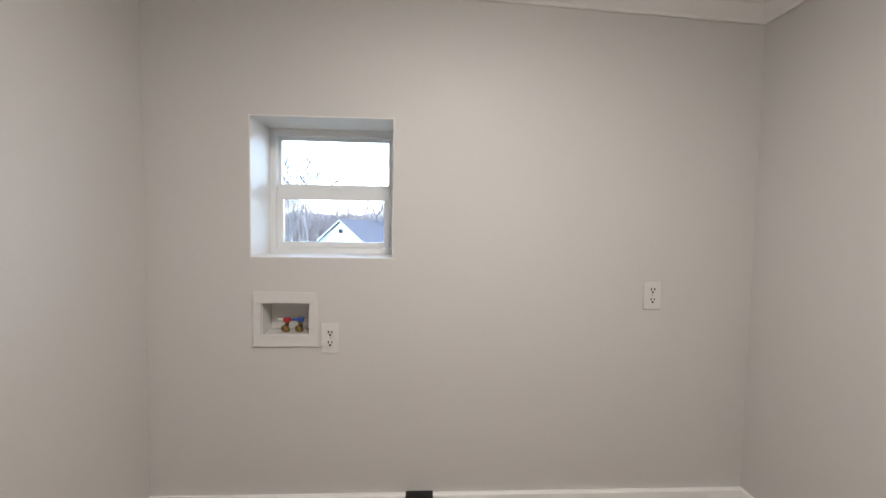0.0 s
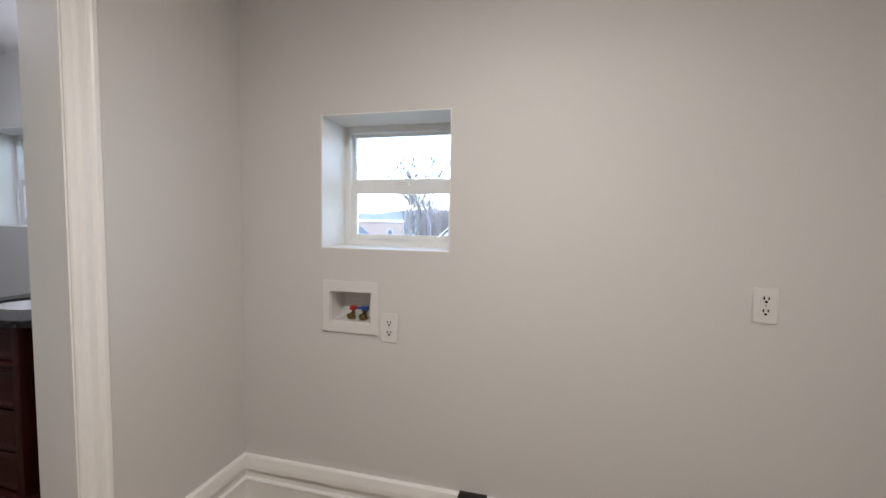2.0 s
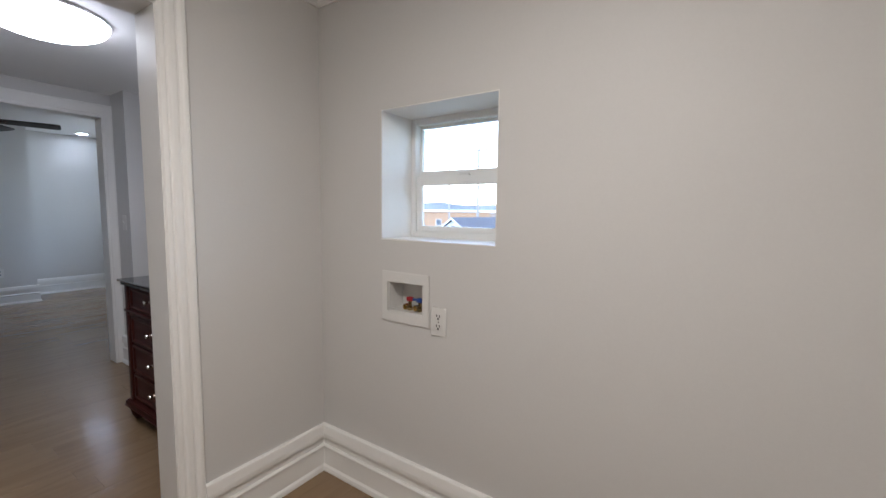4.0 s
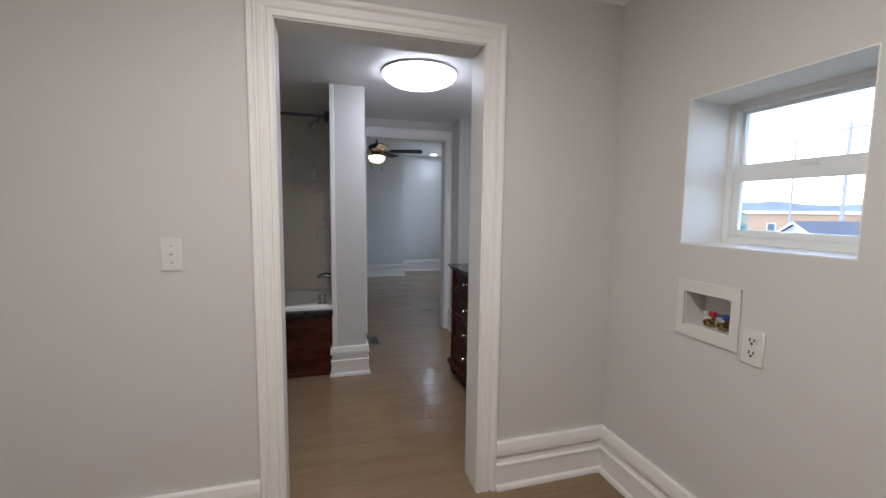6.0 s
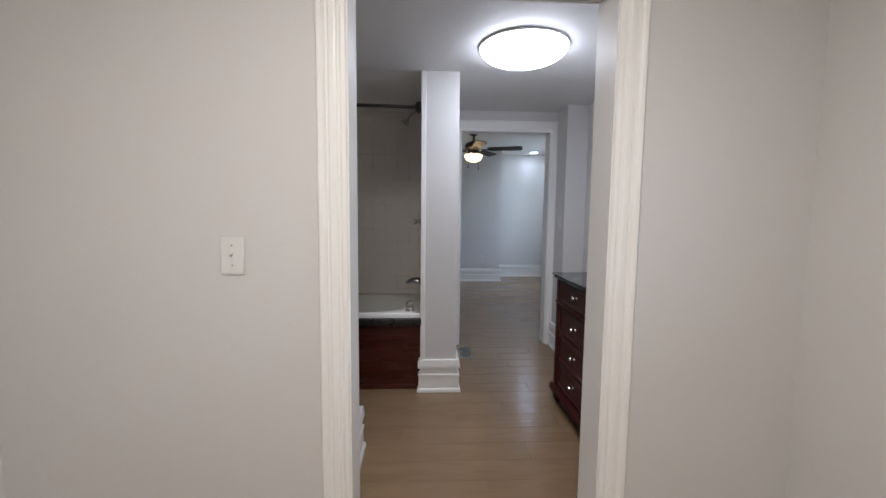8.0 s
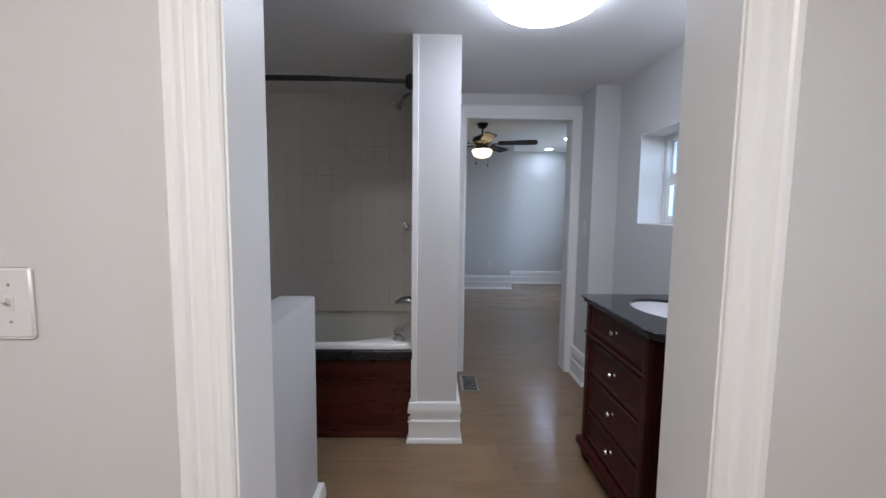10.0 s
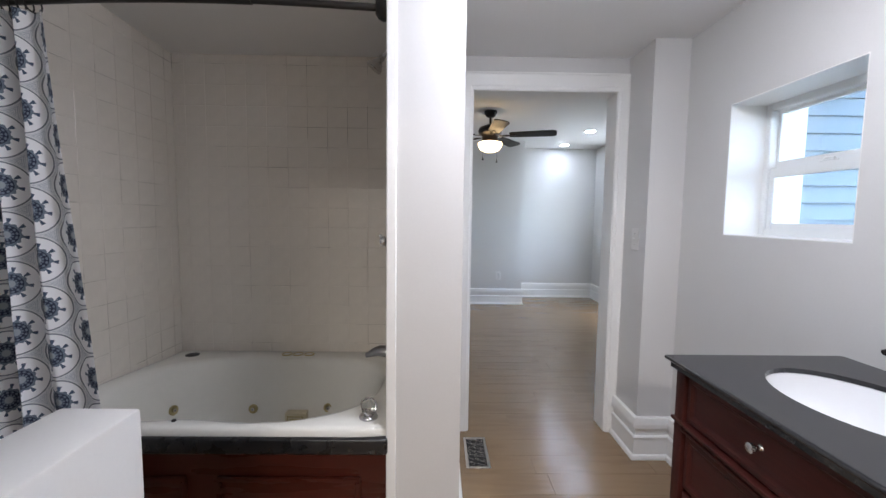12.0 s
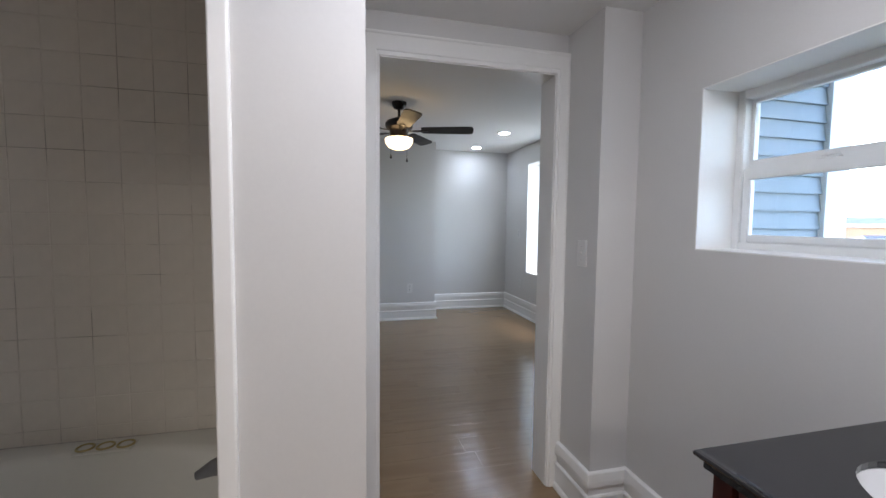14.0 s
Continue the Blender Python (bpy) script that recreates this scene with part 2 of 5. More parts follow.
M = {
    "wall": surface("painted_plaster_wall", (0.585, 0.573, 0.556), 0.58, var=0.02, big=0.9, fine=140, bump=0.012, rough_var=0.04),
    "ceiling": surface("painted_ceiling", (0.78, 0.775, 0.765), 0.6, var=0.02, big=0.8, fine=120, bump=0.02),
    "trim": surface("white_gloss_trim_paint", (0.78, 0.77, 0.745), 0.4, var=0.012, big=2.0, fine=50, bump=0.006, rough_var=0.02),
    "floor": floor_mat(),
    "grout": surface("floor_grout", (0.19, 0.128, 0.076), 0.85, var=0.15, big=6, fine=120, bump=0.2),
    "tile": surface("cream_glazed_wall_tile", (0.735, 0.69, 0.625), 0.16, var=0.05, big=3, fine=25, bump=0.01, rnd=0.1),
    "tile_grout": grout_mat(),
    "acrylic": surface("white_acrylic", (0.73, 0.72, 0.67), 0.12, var=0.02, big=2, fine=40, bump=0.0, rough_var=0.03),
    "porcelain": surface("white_porcelain", (0.82, 0.82, 0.82), 0.08, var=0.015, big=2, fine=40, bump=0.0, rough_var=0.02),
    "granite": surface("polished_black_granite", (0.022, 0.022, 0.024), 0.05, var=0.5, big=60, fine=420, bump=0.0, rough_var=0.02),
    "cherry": surface("dark_cherry_wood", (0.050, 0.0115, 0.0092), 0.40, var=0.28, big=2.2, fine=14, bump=0.03, stretch=(7, 7, 1), coat=0.0, spec=0.2),
    "cherry_h": surface("dark_cherry_wood_across", (0.050, 0.0115, 0.0092), 0.40, var=0.28, big=2.2, fine=14, bump=0.03, stretch=(1, 7, 7), coat=0.0, spec=0.2),
    "apron": surface("red_mahogany_panel", (0.066, 0.0125, 0.0075), 0.28, var=0.1, big=2.0, fine=12, bump=0.03, stretch=(7, 1, 7), coat=0.0, spec=0.35),
    "espresso": surface("espresso_wood", (0.009, 0.0055, 0.0045), 0.42, var=0.4, big=4, fine=40, bump=0.05, coat=0.0, spec=0.2),
    "chrome": surface("chrome", (0.7, 0.71, 0.72), 0.08, 1.0, var=0.04, bump=0.0, rough_var=0.04),
    "dark_chrome": surface("dull_chrome", (0.3, 0.3, 0.305), 0.26, 1.0, var=0.06, bump=0.0),
    "nickel": surface("brushed_nickel", (0.62, 0.6, 0.57), 0.2, 1.0, var=0.05, bump=0.0),
    "brass": surface("brass", (0.42, 0.31, 0.15), 0.25, 1.0, var=0.1, bump=0.0),
    "tarnish": surface("gold_ring_tarnished", (0.42, 0.35, 0.17), 0.35, 0.8, var=0.2, bump=0.0),
    "bronze": surface("oil_rubbed_bronze", (0.03, 0.026, 0.025), 0.28, 0.7, var=0.3, bump=0.03),
    "black": surface("black_painted_metal", (0.014, 0.012, 0.012), 0.35, var=0.2, bump=0.02),
    "ledge": surface("black_stone_ledge", (0.009, 0.009, 0.01), 0.3, var=0.3, big=20, fine=200, bump=0.02),
    "vinyl": surface("white_window_vinyl", (0.78, 0.79, 0.78), 0.35, var=0.02, bump=0.0),
    "plastic": surface("white_plastic", (0.65, 0.64, 0.62), 0.35, var=0.02, bump=0.0),
    "grey_plastic": surface("grey_plastic_cap", (0.42, 0.41, 0.39), 0.5, var=0.08, bump=0.02),
    "ivory": surface("aged_ivory_plastic", (0.62, 0.56, 0.41), 0.4, var=0.1, bump=0.0),
    "far_glass": surface("distant_window_glass", (0.09, 0.10, 0.115), 0.15, var=0.2, bump=0.0),
    "dark": surface("dark_slot", (0.008, 0.008, 0.008), 0.6, var=0.1, bump=0.0),
    "red": surface("red_valve_plastic", (0.34, 0.015, 0.02), 0.4, var=0.06, bump=0.0),
    "blue": surface("blue_valve_plastic", (0.02, 0.06, 0.26), 0.4, var=0.06, bump=0.0),
    "curtain": curtain_mat(),
    "glass": clear("window_glass", (1, 1, 1)),
    "crystal": clear("clear_acrylic_knob", (0.96, 0.96, 0.95), 0.03),
    "soap": clear("orange_liquid_soap", (1.0, 0.36, 0.02), 0.05, 1.36),
    "mirror": surface("mirror_silver", (0.9, 0.91, 0.92), 0.02, 1.0, var=0.01, bump=0.0, rough_var=0.01),
    "label": surface("soap_label", (0.62, 0.6, 0.72), 0.5, var=0.2, big=60, bump=0.0),
    "yellow": surface("pale_yellow_plastic", (0.75, 0.72, 0.35), 0.4, var=0.05, bump=0.0),
    "dome": glow("lit_acrylic_dome", (0.90, 0.95, 1.08), DOME),
    "laundry_fill": glow("warm_fill_dome", (1.0, 0.945, 0.88), LAUNDRY),
    "bulb": glow("lit_globe_bulb", (0.92, 0.95, 1.08), BULB),
    "downlight": glow("lit_downlight", (0.78, 0.93, 1.15), DOWN),
    "bowl": glow("lit_amber_glass_bowl", (1.0, 0.72, 0.4), BOWL),
    "bowl_lamp": glow("lit_bulbs_in_bowl", (1.0, 0.70, 0.36), BOWL * 3),
    "siding": surface("blue_grey_siding", (0.15, 0.185, 0.215), 0.55, var=0.12, big=1.5, fine=40, bump=0.05, stretch=(1, 1, 4), rnd=0.2),
    "ext_white": surface("white_exterior_board", (0.56, 0.58, 0.58), 0.5, var=0.06, big=2, fine=30, bump=0.05),
    "shingle": surface("grey_roof_shingle", (0.058, 0.060, 0.066), 0.85, var=0.2, big=0.5, fine=3, bump=0.2),
    "white_roof": surface("white_flat_roof", (0.75, 0.75, 0.74), 0.7, var=0.08, big=0.2, fine=2, bump=0.1),
    "tan": surface("tan_brick_far", (0.34, 0.2, 0.115), 0.85, var=0.15, big=0.3, fine=4, bump=0.1),
    "brick": surface("pale_brick_far", (0.28, 0.21, 0.17), 0.85, var=0.15, big=0.3, fine=4, bump=0.1),
    "house": surface("white_house_siding", (0.55, 0.55, 0.545), 0.6, var=0.06, big=0.4, fine=5, bump=0.1),
    "thicket": surface("grey_brown_twigs", (0.25, 0.215, 0.195), 0.9, var=0.3, big=1.0, fine=8, bump=0.1),
    "bark": surface("bare_grey_bark", (0.15, 0.14, 0.134), 0.9, var=0.25, big=2, fine=14, bump=0.3),
    "needles": surface("evergreen_needles", (0.11, 0.17, 0.145), 0.9, var=0.2, big=1.2, fine=9, bump=0.0),
    "grass": surface("winter_grass", (0.11, 0.11, 0.07), 0.95, var=0.3, big=0.05, fine=0.8, bump=0.2),
    "woods": surface("far_bare_woods", (0.18, 0.195, 0.205), 0.95, var=0.35, big=0.03, fine=0.3, bump=0.3),
    "wood_pole": surface("weathered_pole", (0.27, 0.245, 0.225), 0.9, var=0.2, big=2, fine=12, bump=0.2),
}

# ---- mesh tools ----
ORIGIN = {}


def finish(bm, name, material, smooth=False):
    bmesh.ops.recalc_face_normals(bm, faces=bm.faces)
    me = bpy.data.meshes.new(name)
    bm.to_mesh(me)
    bm.free()
    me.materials.append(M[material])
    if smooth:
        me.shade_smooth()
        me.set_sharp_from_angle(angle=radians(38))
    return me


def thing(name, label, category, loc, group=""):
    ob = tagged(new(name), label, category, group)
    ob.location = loc
    ORIGIN[ob.name] = Vector(loc)
    return ob


def part(name, bm, material, parent=None, label="", smooth=False):
    """Links a bmesh, given in world coordinates, as one mesh object under a thing or a part."""
    o = ORIGIN[parent.name] if parent else Vector((0, 0, 0))
    bmesh.ops.translate(bm, verts=bm.verts, vec=-o)
    ob = new(name, finish(bm, name, material, smooth))
    if parent:
        ob.parent = parent
    ORIGIN[ob.name] = o
    if label:
        ob["label"] = label
    return ob


def solo(name, bm, material, label, category, loc, smooth=False, group=""):
    """A thing that is one mesh, with its origin at loc."""
    loc = Vector(loc)
    bmesh.ops.translate(bm, verts=bm.verts, vec=-loc)
    ob = new(name, finish(bm, name, material, smooth))
    ob.location = loc
    ORIGIN[ob.name] = loc
    return tagged(ob, label, category, group)


def shell(name, bm, material, label, smooth=False):
    return tagged(part(name, bm, material, None, label, smooth), kind="structure")


def bx(bm, x0, y0, z0, x1, y1, z1):
    r = bmesh.ops.create_cube(bm, size=1.0)
    for v in r["verts"]:
        v.co = Vector(((x0 + x1) / 2 + v.co.x * (x1 - x0), (y0 + y1) / 2 + v.co.y * (y1 - y0), (z0 + z1) / 2 + v.co.z * (z1 - z0)))
    return bm


def box(x0, y0, z0, x1, y1, z1, bevel=0.0, seg=2):
    bm = bx(bmesh.new(), x0, y0, z0, x1, y1, z1)
    if bevel:
        bmesh.ops.bevel(bm, geom=list(bm.edges), offset=bevel, segments=seg, profile=0.5, affect='EDGES')
    return bm


def rings_bm(bm, rings, cap0=True, cap1=True, closed=True):
    """Skins a row of rings of points."""
    vs = [[bm.verts.new(p) for p in r] for r in rings]
    n = len(rings[0])
    for a, b in zip(vs, vs[1:]):
        for i in range(n if closed else n - 1):
            j = (i + 1) % n
            bm.faces.new((a[i], a[j], b[j], b[i]))
    if cap0:
        bm.faces.new(list(reversed(vs[0])))
    if cap1:
        bm.faces.new(vs[-1])
    return bm


def lathe(bm, profile, at, axis=(0, 0, 1), n=24, cap0=True, cap1=True):
    """Turns a profile of (radius, height) about an axis through at."""
    q = Vector((0, 0, 1)).rotation_difference(Vector(axis).normalized()).to_matrix()
    at = Vector(at)
    rings = [[at + q @ Vector((r * math.cos(2 * math.pi * i / n), r * math.sin(2 * math.pi * i / n), h)) for i in range(n)] for r, h in profile]
    return rings_bm(bm, rings, cap0, cap1)


def tube(bm, pts, radii, n=12, flat=1.0):
    """A tube along points, with one radius or one a point."""
    pts = [Vector(p) for p in pts]
    if not isinstance(radii, (list, tuple)):
        radii = [radii] * len(pts)
    rings = []
    up = None
    for i, p in enumerate(pts):
        d = (pts[min(i + 1, len(pts) - 1)] - pts[max(i - 1, 0)]).normalized()
        if up is None:
            up = d.orthogonal().normalized()
        up = (up - d * up.dot(d)).normalized()
        side = d.cross(up)
        rings.append([p + radii[i] * (math.cos(2 * math.pi * k / n) * up + flat * math.sin(2 * math.pi * k / n) * side) for k in range(n)])
    return rings_bm(bm, rings)


def torus(bm, c, axis, R, r, n=20, k=8):
    q = Vector((0, 0, 1)).rotation_difference(Vector(axis).normalized()).to_matrix()
    c = Vector(c)
    vs = [[bm.verts.new(c + q @ Vector(((R + r * math.cos(2 * math.pi * j / k)) * math.cos(2 * math.pi * i / n),
                                        (R + r * math.cos(2 * math.pi * j / k)) * math.sin(2 * math.pi * i / n),
                                        r * math.sin(2 * math.pi * j / k)))) for j in range(k)] for i in range(n)]
    for i in range(n):
        for j in range(k):
            bm.faces.new((vs[i][j], vs[(i + 1) % n][j], vs[(i + 1) % n][(j + 1) % k], vs[i][(j + 1) % k]))
    return bm


def grid_wall(axis, d0, d1, u0, u1, z0, z1, holes=()):
    """A wall of thickness d0..d1 along axis ('x' or 'y' is its normal), with square openings (u0, u1, z0, z1) right through."""
    us = sorted({u0, u1, *(h[0] for h in holes), *(h[1] for h in holes)})
    zs = sorted({z0, z1, *(h[2] for h in holes), *(h[3] for h in holes)})
    us = [u for u in us if u0 <= u <= u1]
    zs = [z for z in zs if z0 <= z <= z1]
    nu, nz = len(us) - 1, len(zs) - 1

    def solid(i, j):
        if not (0 <= i < nu and 0 <= j < nz):
            return False
        cu, cz = (us[i] + us[i + 1]) / 2, (zs[j] + zs[j + 1]) / 2
        return not any(h[0] < cu < h[1] and h[2] < cz < h[3] for h in holes)

    bm = bmesh.new()

    def P(d, u, z):
        return bm.verts.new((d, u, z) if axis == 'x' else (u, d, z))

    for i in range(nu):
        for j in range(nz):
            if not solid(i, j):
                continue
            a, b, c, e = us[i], us[i + 1], zs[j], zs[j + 1]
            for d in (d0, d1):
                bm.faces.new((P(d, a, c), P(d, b, c), P(d, b, e), P(d, a, e)))
            for di, dj, q in ((-1, 0, ((a, c), (a, e))), (1, 0, ((b, c), (b, e))), (0, -1, ((a, c), (b, c))), (0, 1, ((a, e), (b, e)))):
                if not solid(i + di, j + dj):
                    (ua, za), (ub, zb) = q
                    bm.faces.new((P(d0, ua, za), P(d0, ub, zb), P(d1, ub, zb), P(d1, ua, za)))
    bmesh.ops.remove_doubles(bm, verts=bm.verts, dist=1e-5)
    return bm


def sweep(path, profile):
    """Runs a profile of (out, z) along a plan path; the room lies to the right of the way. Corners are mitred."""
    path = [Vector(p) for p in path]
    norms = []
    for a, b in zip(path, path[1:]):
        d = (b - a).normalized()
        norms.append(Vector((d.y, -d.x)))
    rings = []
    for i, p in enumerate(path):
        if i == 0:
            m = norms[0]
        elif i == len(path) - 1:
            m = norms[-1]
        else:
            m = (norms[i - 1] + norms[i]) / (1 + norms[i - 1].dot(norms[i]))
        rings.append([(p.x + m.x * o, p.y + m.y * o, z) for o, z in profile])
    return rings_bm(bmesh.new(), rings)


def casing(x, sign, y0, y1, z1, profile, side=1.0, head=1.0):
    """A mitred door casing on the wall face x, standing out by sign, round the opening y0..y1 up to z1; profile of (outward, thickness)."""
    rings = []
    for k in range(4):
        r = []
        for u, w in profile:
            y = (y0 - u * side) if k < 2 else (y1 + u * side)
            z = 0.0 if k in (0, 3) else z1 + u * head
            r.append((x + sign * w, y, z))
        rings.append(r)
    return rings_bm(bmesh.new(), rings)


def prism(outline, z0, z1, axis='z', holes=()):
    """A plate with a free outline and round or free holes, between two heights along an axis."""
    bm = bmesh.new()

    def P(a, b, h):
        return {'z': (a, b, h), 'y': (a, h, b), 'x': (h, a, b)}[axis]

    loops = [outline, *holes]
    made = []
    for h in (z0, z1):
        es = []
        lv = []
        for lp in loops:
            vs = [bm.verts.new(P(a, b, h)) for a, b in lp]
            lv.append(vs)
            es += [bm.edges.new((vs[i], vs[(i + 1) % len(vs)])) for i in range(len(vs))]
        bmesh.ops.triangle_fill(bm, use_beauty=True, use_dissolve=False, edges=es)
        made.append(lv)
    for lo, hi in zip(*made):
        for i in range(len(lo)):
            j = (i + 1) % len(lo)
            bm.faces.new((lo[i], lo[j], hi[j], hi[i]))
    return bm

# ---- the three rooms: laundry (x -0.63..1.75), bathroom, bedroom beyond ----
XW, XB = -0.625, -0.77          # faces of the wall between laundry and bathroom
NL, NB, NX = 1.875, 2.03, 2.25   # inner faces of the north wall, and its outer face
H1, H2 = 2.165, 2.36             # ceilings
DA = (0.406, 1.210, 1.946)       # doorway from laundry to bathroom: y0, y1, head
DB = (0.976, 1.785, 1.982)       # doorway from bathroom to bedroom
W1 = (-0.24, 0.302, 1.16, 1.697)
W2 = (-2.545, -1.985, 1.207, 1.766)
W3 = (-6.50, -5.55, 0.62, 2.10)
WB = (-0.197, -0.016, 0.86, 0.987)  # washer box opening

shell("wall_north", grid_wall('y', NL, 2.142, XW, 1.75, -0.12, 2.5, (W1, WB)), "wall", "warm grey painted laundry wall with a small deep window")
shell("wall_between", grid_wall('x', XB, XW, -0.9, NX, -0.12, 2.5, ((DA[0] - 0.02, DA[1] + 0.02, -0.12, DA[2] + 0.02),)), "wall", "warm grey painted wall with a cased doorway")
shell("wall_east", grid_wall('x', 1.75, 1.9, -0.9, NX, -0.12, 2.5), "wall", "warm grey painted laundry wall, bare")
shell("wall_south", grid_wall('y', -0.9, -0.665, XW, 1.75, -0.12, 2.5), "wall", "warm grey painted laundry wall, bare")
shell("wall_bath_north", grid_wall('y', NB, NX, -2.85, XB, -0.12, 2.5, (W2,)), "wall", "light grey painted bathroom wall with a small window")
shell("wall_bath_south", grid_wall('y', -0.8, -0.65, -3.036, XB, -0.12, 2.5), "wall", "light grey painted bathroom wall beside the bathtub")
shell("wall_bath_west", grid_wall('x', -3.25, -3.12, 0.62, NX, -0.12, 2.5, ((DB[0] - 0.02, DB[1] + 0.02, -0.12, DB[2] + 0.02),)), "wall", "light grey painted wall with a cased doorway to the bedroom")
shell("wall_tub_back", grid_wall('x', -3.25, -3.0385, -1.35, 0.62, -0.12, 2.5), "wall", "painted wall that carries the cream bath tiles")
shell("wall_partition", grid_wall('y', 0.62, 0.864, -3.12, -2.118, -0.12, 2.17), "wall", "painted end wall of the bathtub alcove, like a square column")
shell("wall_chase", grid_wall('y', 1.85, NX, -3.12, -2.85, -0.12, 2.17), "wall", "shallow painted pipe chase in the bathroom corner")
shell("wall_bed_block", grid_wall('x', -7.35, -6.67, -1.35, 2.02, -0.12, 2.5), "wall", "projecting pale grey bedroom wall")
shell("wall_bed_west", grid_wall('x', -7.35, -7.23, 2.02, 3.45, -0.12, 2.5), "wall", "recessed pale grey bedroom wall lit by a downlight")
shell("wall_bed_north", grid_wall('y', 3.27, 3.58, -7.23, -3.1, -0.12, 2.5, (W3,)), "wall", "pale grey bedroom wall with a tall window")
shell("wall_bed_east", grid_wall('x', -3.25, -3.1, NX, 3.27, -0.12, 2.5), "wall", "pale grey bedroom wall")
shell("wall_bed_south", grid_wall('y', -1.5, -1.35, -7.35, -3.036, -0.12, 2.5), "wall", "pale grey bedroom wall")

def sloped(bm):
    """The laundry ceiling and its crown rise towards the bathroom."""
    for v in bm.verts:
        v.co.z += 0.0413 * (1.75 - v.co.x)
    return bm


shell("ceiling", sloped(box(XW, -0.665, H1, 1.75, NL, H1 + 0.1)), "ceiling", "flat painted laundry ceiling")
shell("ceiling_bath", box(-3.12, -0.65, H1 + 0.002, XB, NB, H1 + 0.1), "ceiling", "flat painted bathroom ceiling")
bm = box(-3.036, -0.6498, H1 + 0.0016, -2.12, 0.6198, H1 + 0.004)
for v in bm.verts:
    if v.co.x < -2.5 and v.co.z < H1 + 0.003:
        v.co.z -= 0.046
shell("ceiling_alcove", bm, "ceiling", "painted alcove ceiling falling slightly to the back")
shell("ceiling_bedroom", box(-7.35, -1.35, H2, -3.25, 3.27, H2 + 0.1), "ceiling", "flat painted bedroom ceiling")
shell("ceiling_roof", box(-7.5, -1.6, 2.5, 2.0, 3.6, 2.62), "shingle", "roof deck over the rooms")
floor = shell("floor", box(-7.35, -1.35, -0.12, 1.75, 3.27, -0.0012), "grout", "brown wood-look plank tile floor with thin joints")

BASE = [(0, 0), (0.031, 0), (0.031, 0.008), (0.027, 0.02), (0.019, 0.028), (0.018, 0.112), (0.023, 0.115), (0.023, 0.121), (0.018, 0.126),
        (0.010, 0.127), (0.010, 0.168), (0.024, 0.169), (0.024, 0.19), (0.019, 0.224), (0.015, 0.228), (0, 0.228)]
shell("baseboard", sweep([(XW, 1.301), (XW, NL), (1.75, NL), (1.75, -0.665), (XW, -0.665), (XW, 0.315)], BASE), "trim", "tall white moulded baseboard in the laundry")
shell("baseboard_bath", sweep([(-3.1, 1.85), (-2.85, 1.85), (-2.85, NB), (XB, NB), (XB, 1.24)], BASE), "trim", "tall white moulded baseboard in the bathroom")
shell("baseboard_partition", sweep([(-2.16, 0.62), (-2.118, 0.62), (-2.118, 0.864), (-3.095, 0.864)], BASE), "trim", "tall white moulded baseboard round the alcove end wall")
shell("baseboard_low_wall", sweep([(XB, 0.30), (-1.43, 0.30), (-1.43, 0.17), (XB, 0.17)], BASE), "trim", "white moulded baseboard round the low wall")
shell("baseboard_bedroom", sweep([(-6.67, -1.35), (-6.67, 2.02), (-7.23, 2.02), (-7.23, 3.27), (-3.25, 3.27), (-3.25, 1.88)], BASE), "trim", "tall white moulded baseboard in the bedroom")
CROWN = [(0, 2.098), (0.008, 2.098), (0.012, 2.108), (0.03, 2.125), (0.05, 2.148), (0.055, 2.15), (0.06, 2.156), (0.06, H1), (0, H1)]
shell("trim_crown", sloped(sweep([(XW, -0.665), (XW, NL), (1.75, NL), (1.75, -0.665), (XW, -0.665)], CROWN)), "ceiling", "small white crown moulding under the laundry ceiling")

CAS = [(0, 0), (0, 0.009), (0.004, 0.013), (0.016, 0.0135), (0.020, 0.008), (0.026, 0.008), (0.031, 0.0135), (0.036, 0.0145), (0.051, 0.0135), (0.055, 0.0085),
       (0.061, 0.0085), (0.066, 0.016), (0.071, 0.0195), (0.083, 0.0195), (0.088, 0.015), (0.088, 0)]
shell("trim_door_casing", casing(XW, 1, DA[0] - 0.004, DA[1] + 0.004, DA[2] + 0.004, CAS), "trim", "fluted white casing round the laundry doorway")
CASB = [(0, 0), (0, 0.012), (0.012, 0.014), (0.014, 0.018), (0.06, 0.018), (0.062, 0.022), (0.068, 0.022), (0.07, 0.018), (0.07, 0)]
shell("trim_bedroom_casing", casing(-3.12, 1, DB[0] - 0.004, DB[1] + 0.004, DB[2] + 0.004, CASB, side=0.92, head=1.36), "trim", "flat white casing round the bedroom doorway")
shell("trim_bedroom_casing_inner", casing(-3.25, -1, DB[0] - 0.004, DB[1] + 0.004, DB[2] + 0.004, CASB, side=1.0, head=1.2), "trim", "flat white casing on the bedroom side")


def jamb(name, x0, x1, d):
    bm = bmesh.new()
    bx(bm, x0, d[0] - 0.02, 0, x1, d[0], d[2])
    bx(bm, x0, d[1], 0, x1, d[1] + 0.02, d[2])
    bx(bm, x0, d[0] - 0.02, d[2], x1, d[1] + 0.02, d[2] + 0.02)
    return shell(name, bm, "trim", "white painted lining of a doorway without a door")


jamb("trim_jamb_laundry", XB - 0.002, XW + 0.003, DA)
jamb("trim_jamb_bedroom", -3.253, -3.117, DB)
shell("trim_partition_edge", box(-2.13, 0.612, 0.228, -2.108, 0.645, H1, 0.004), "trim", "white corner bead on the alcove end wall")
shell("wall_low", box(-1.43, 0.17, -0.1, XB + 0.001, 0.30, 0.957, 0.006), "wall", "low white painted pony wall beside the doorway", True)


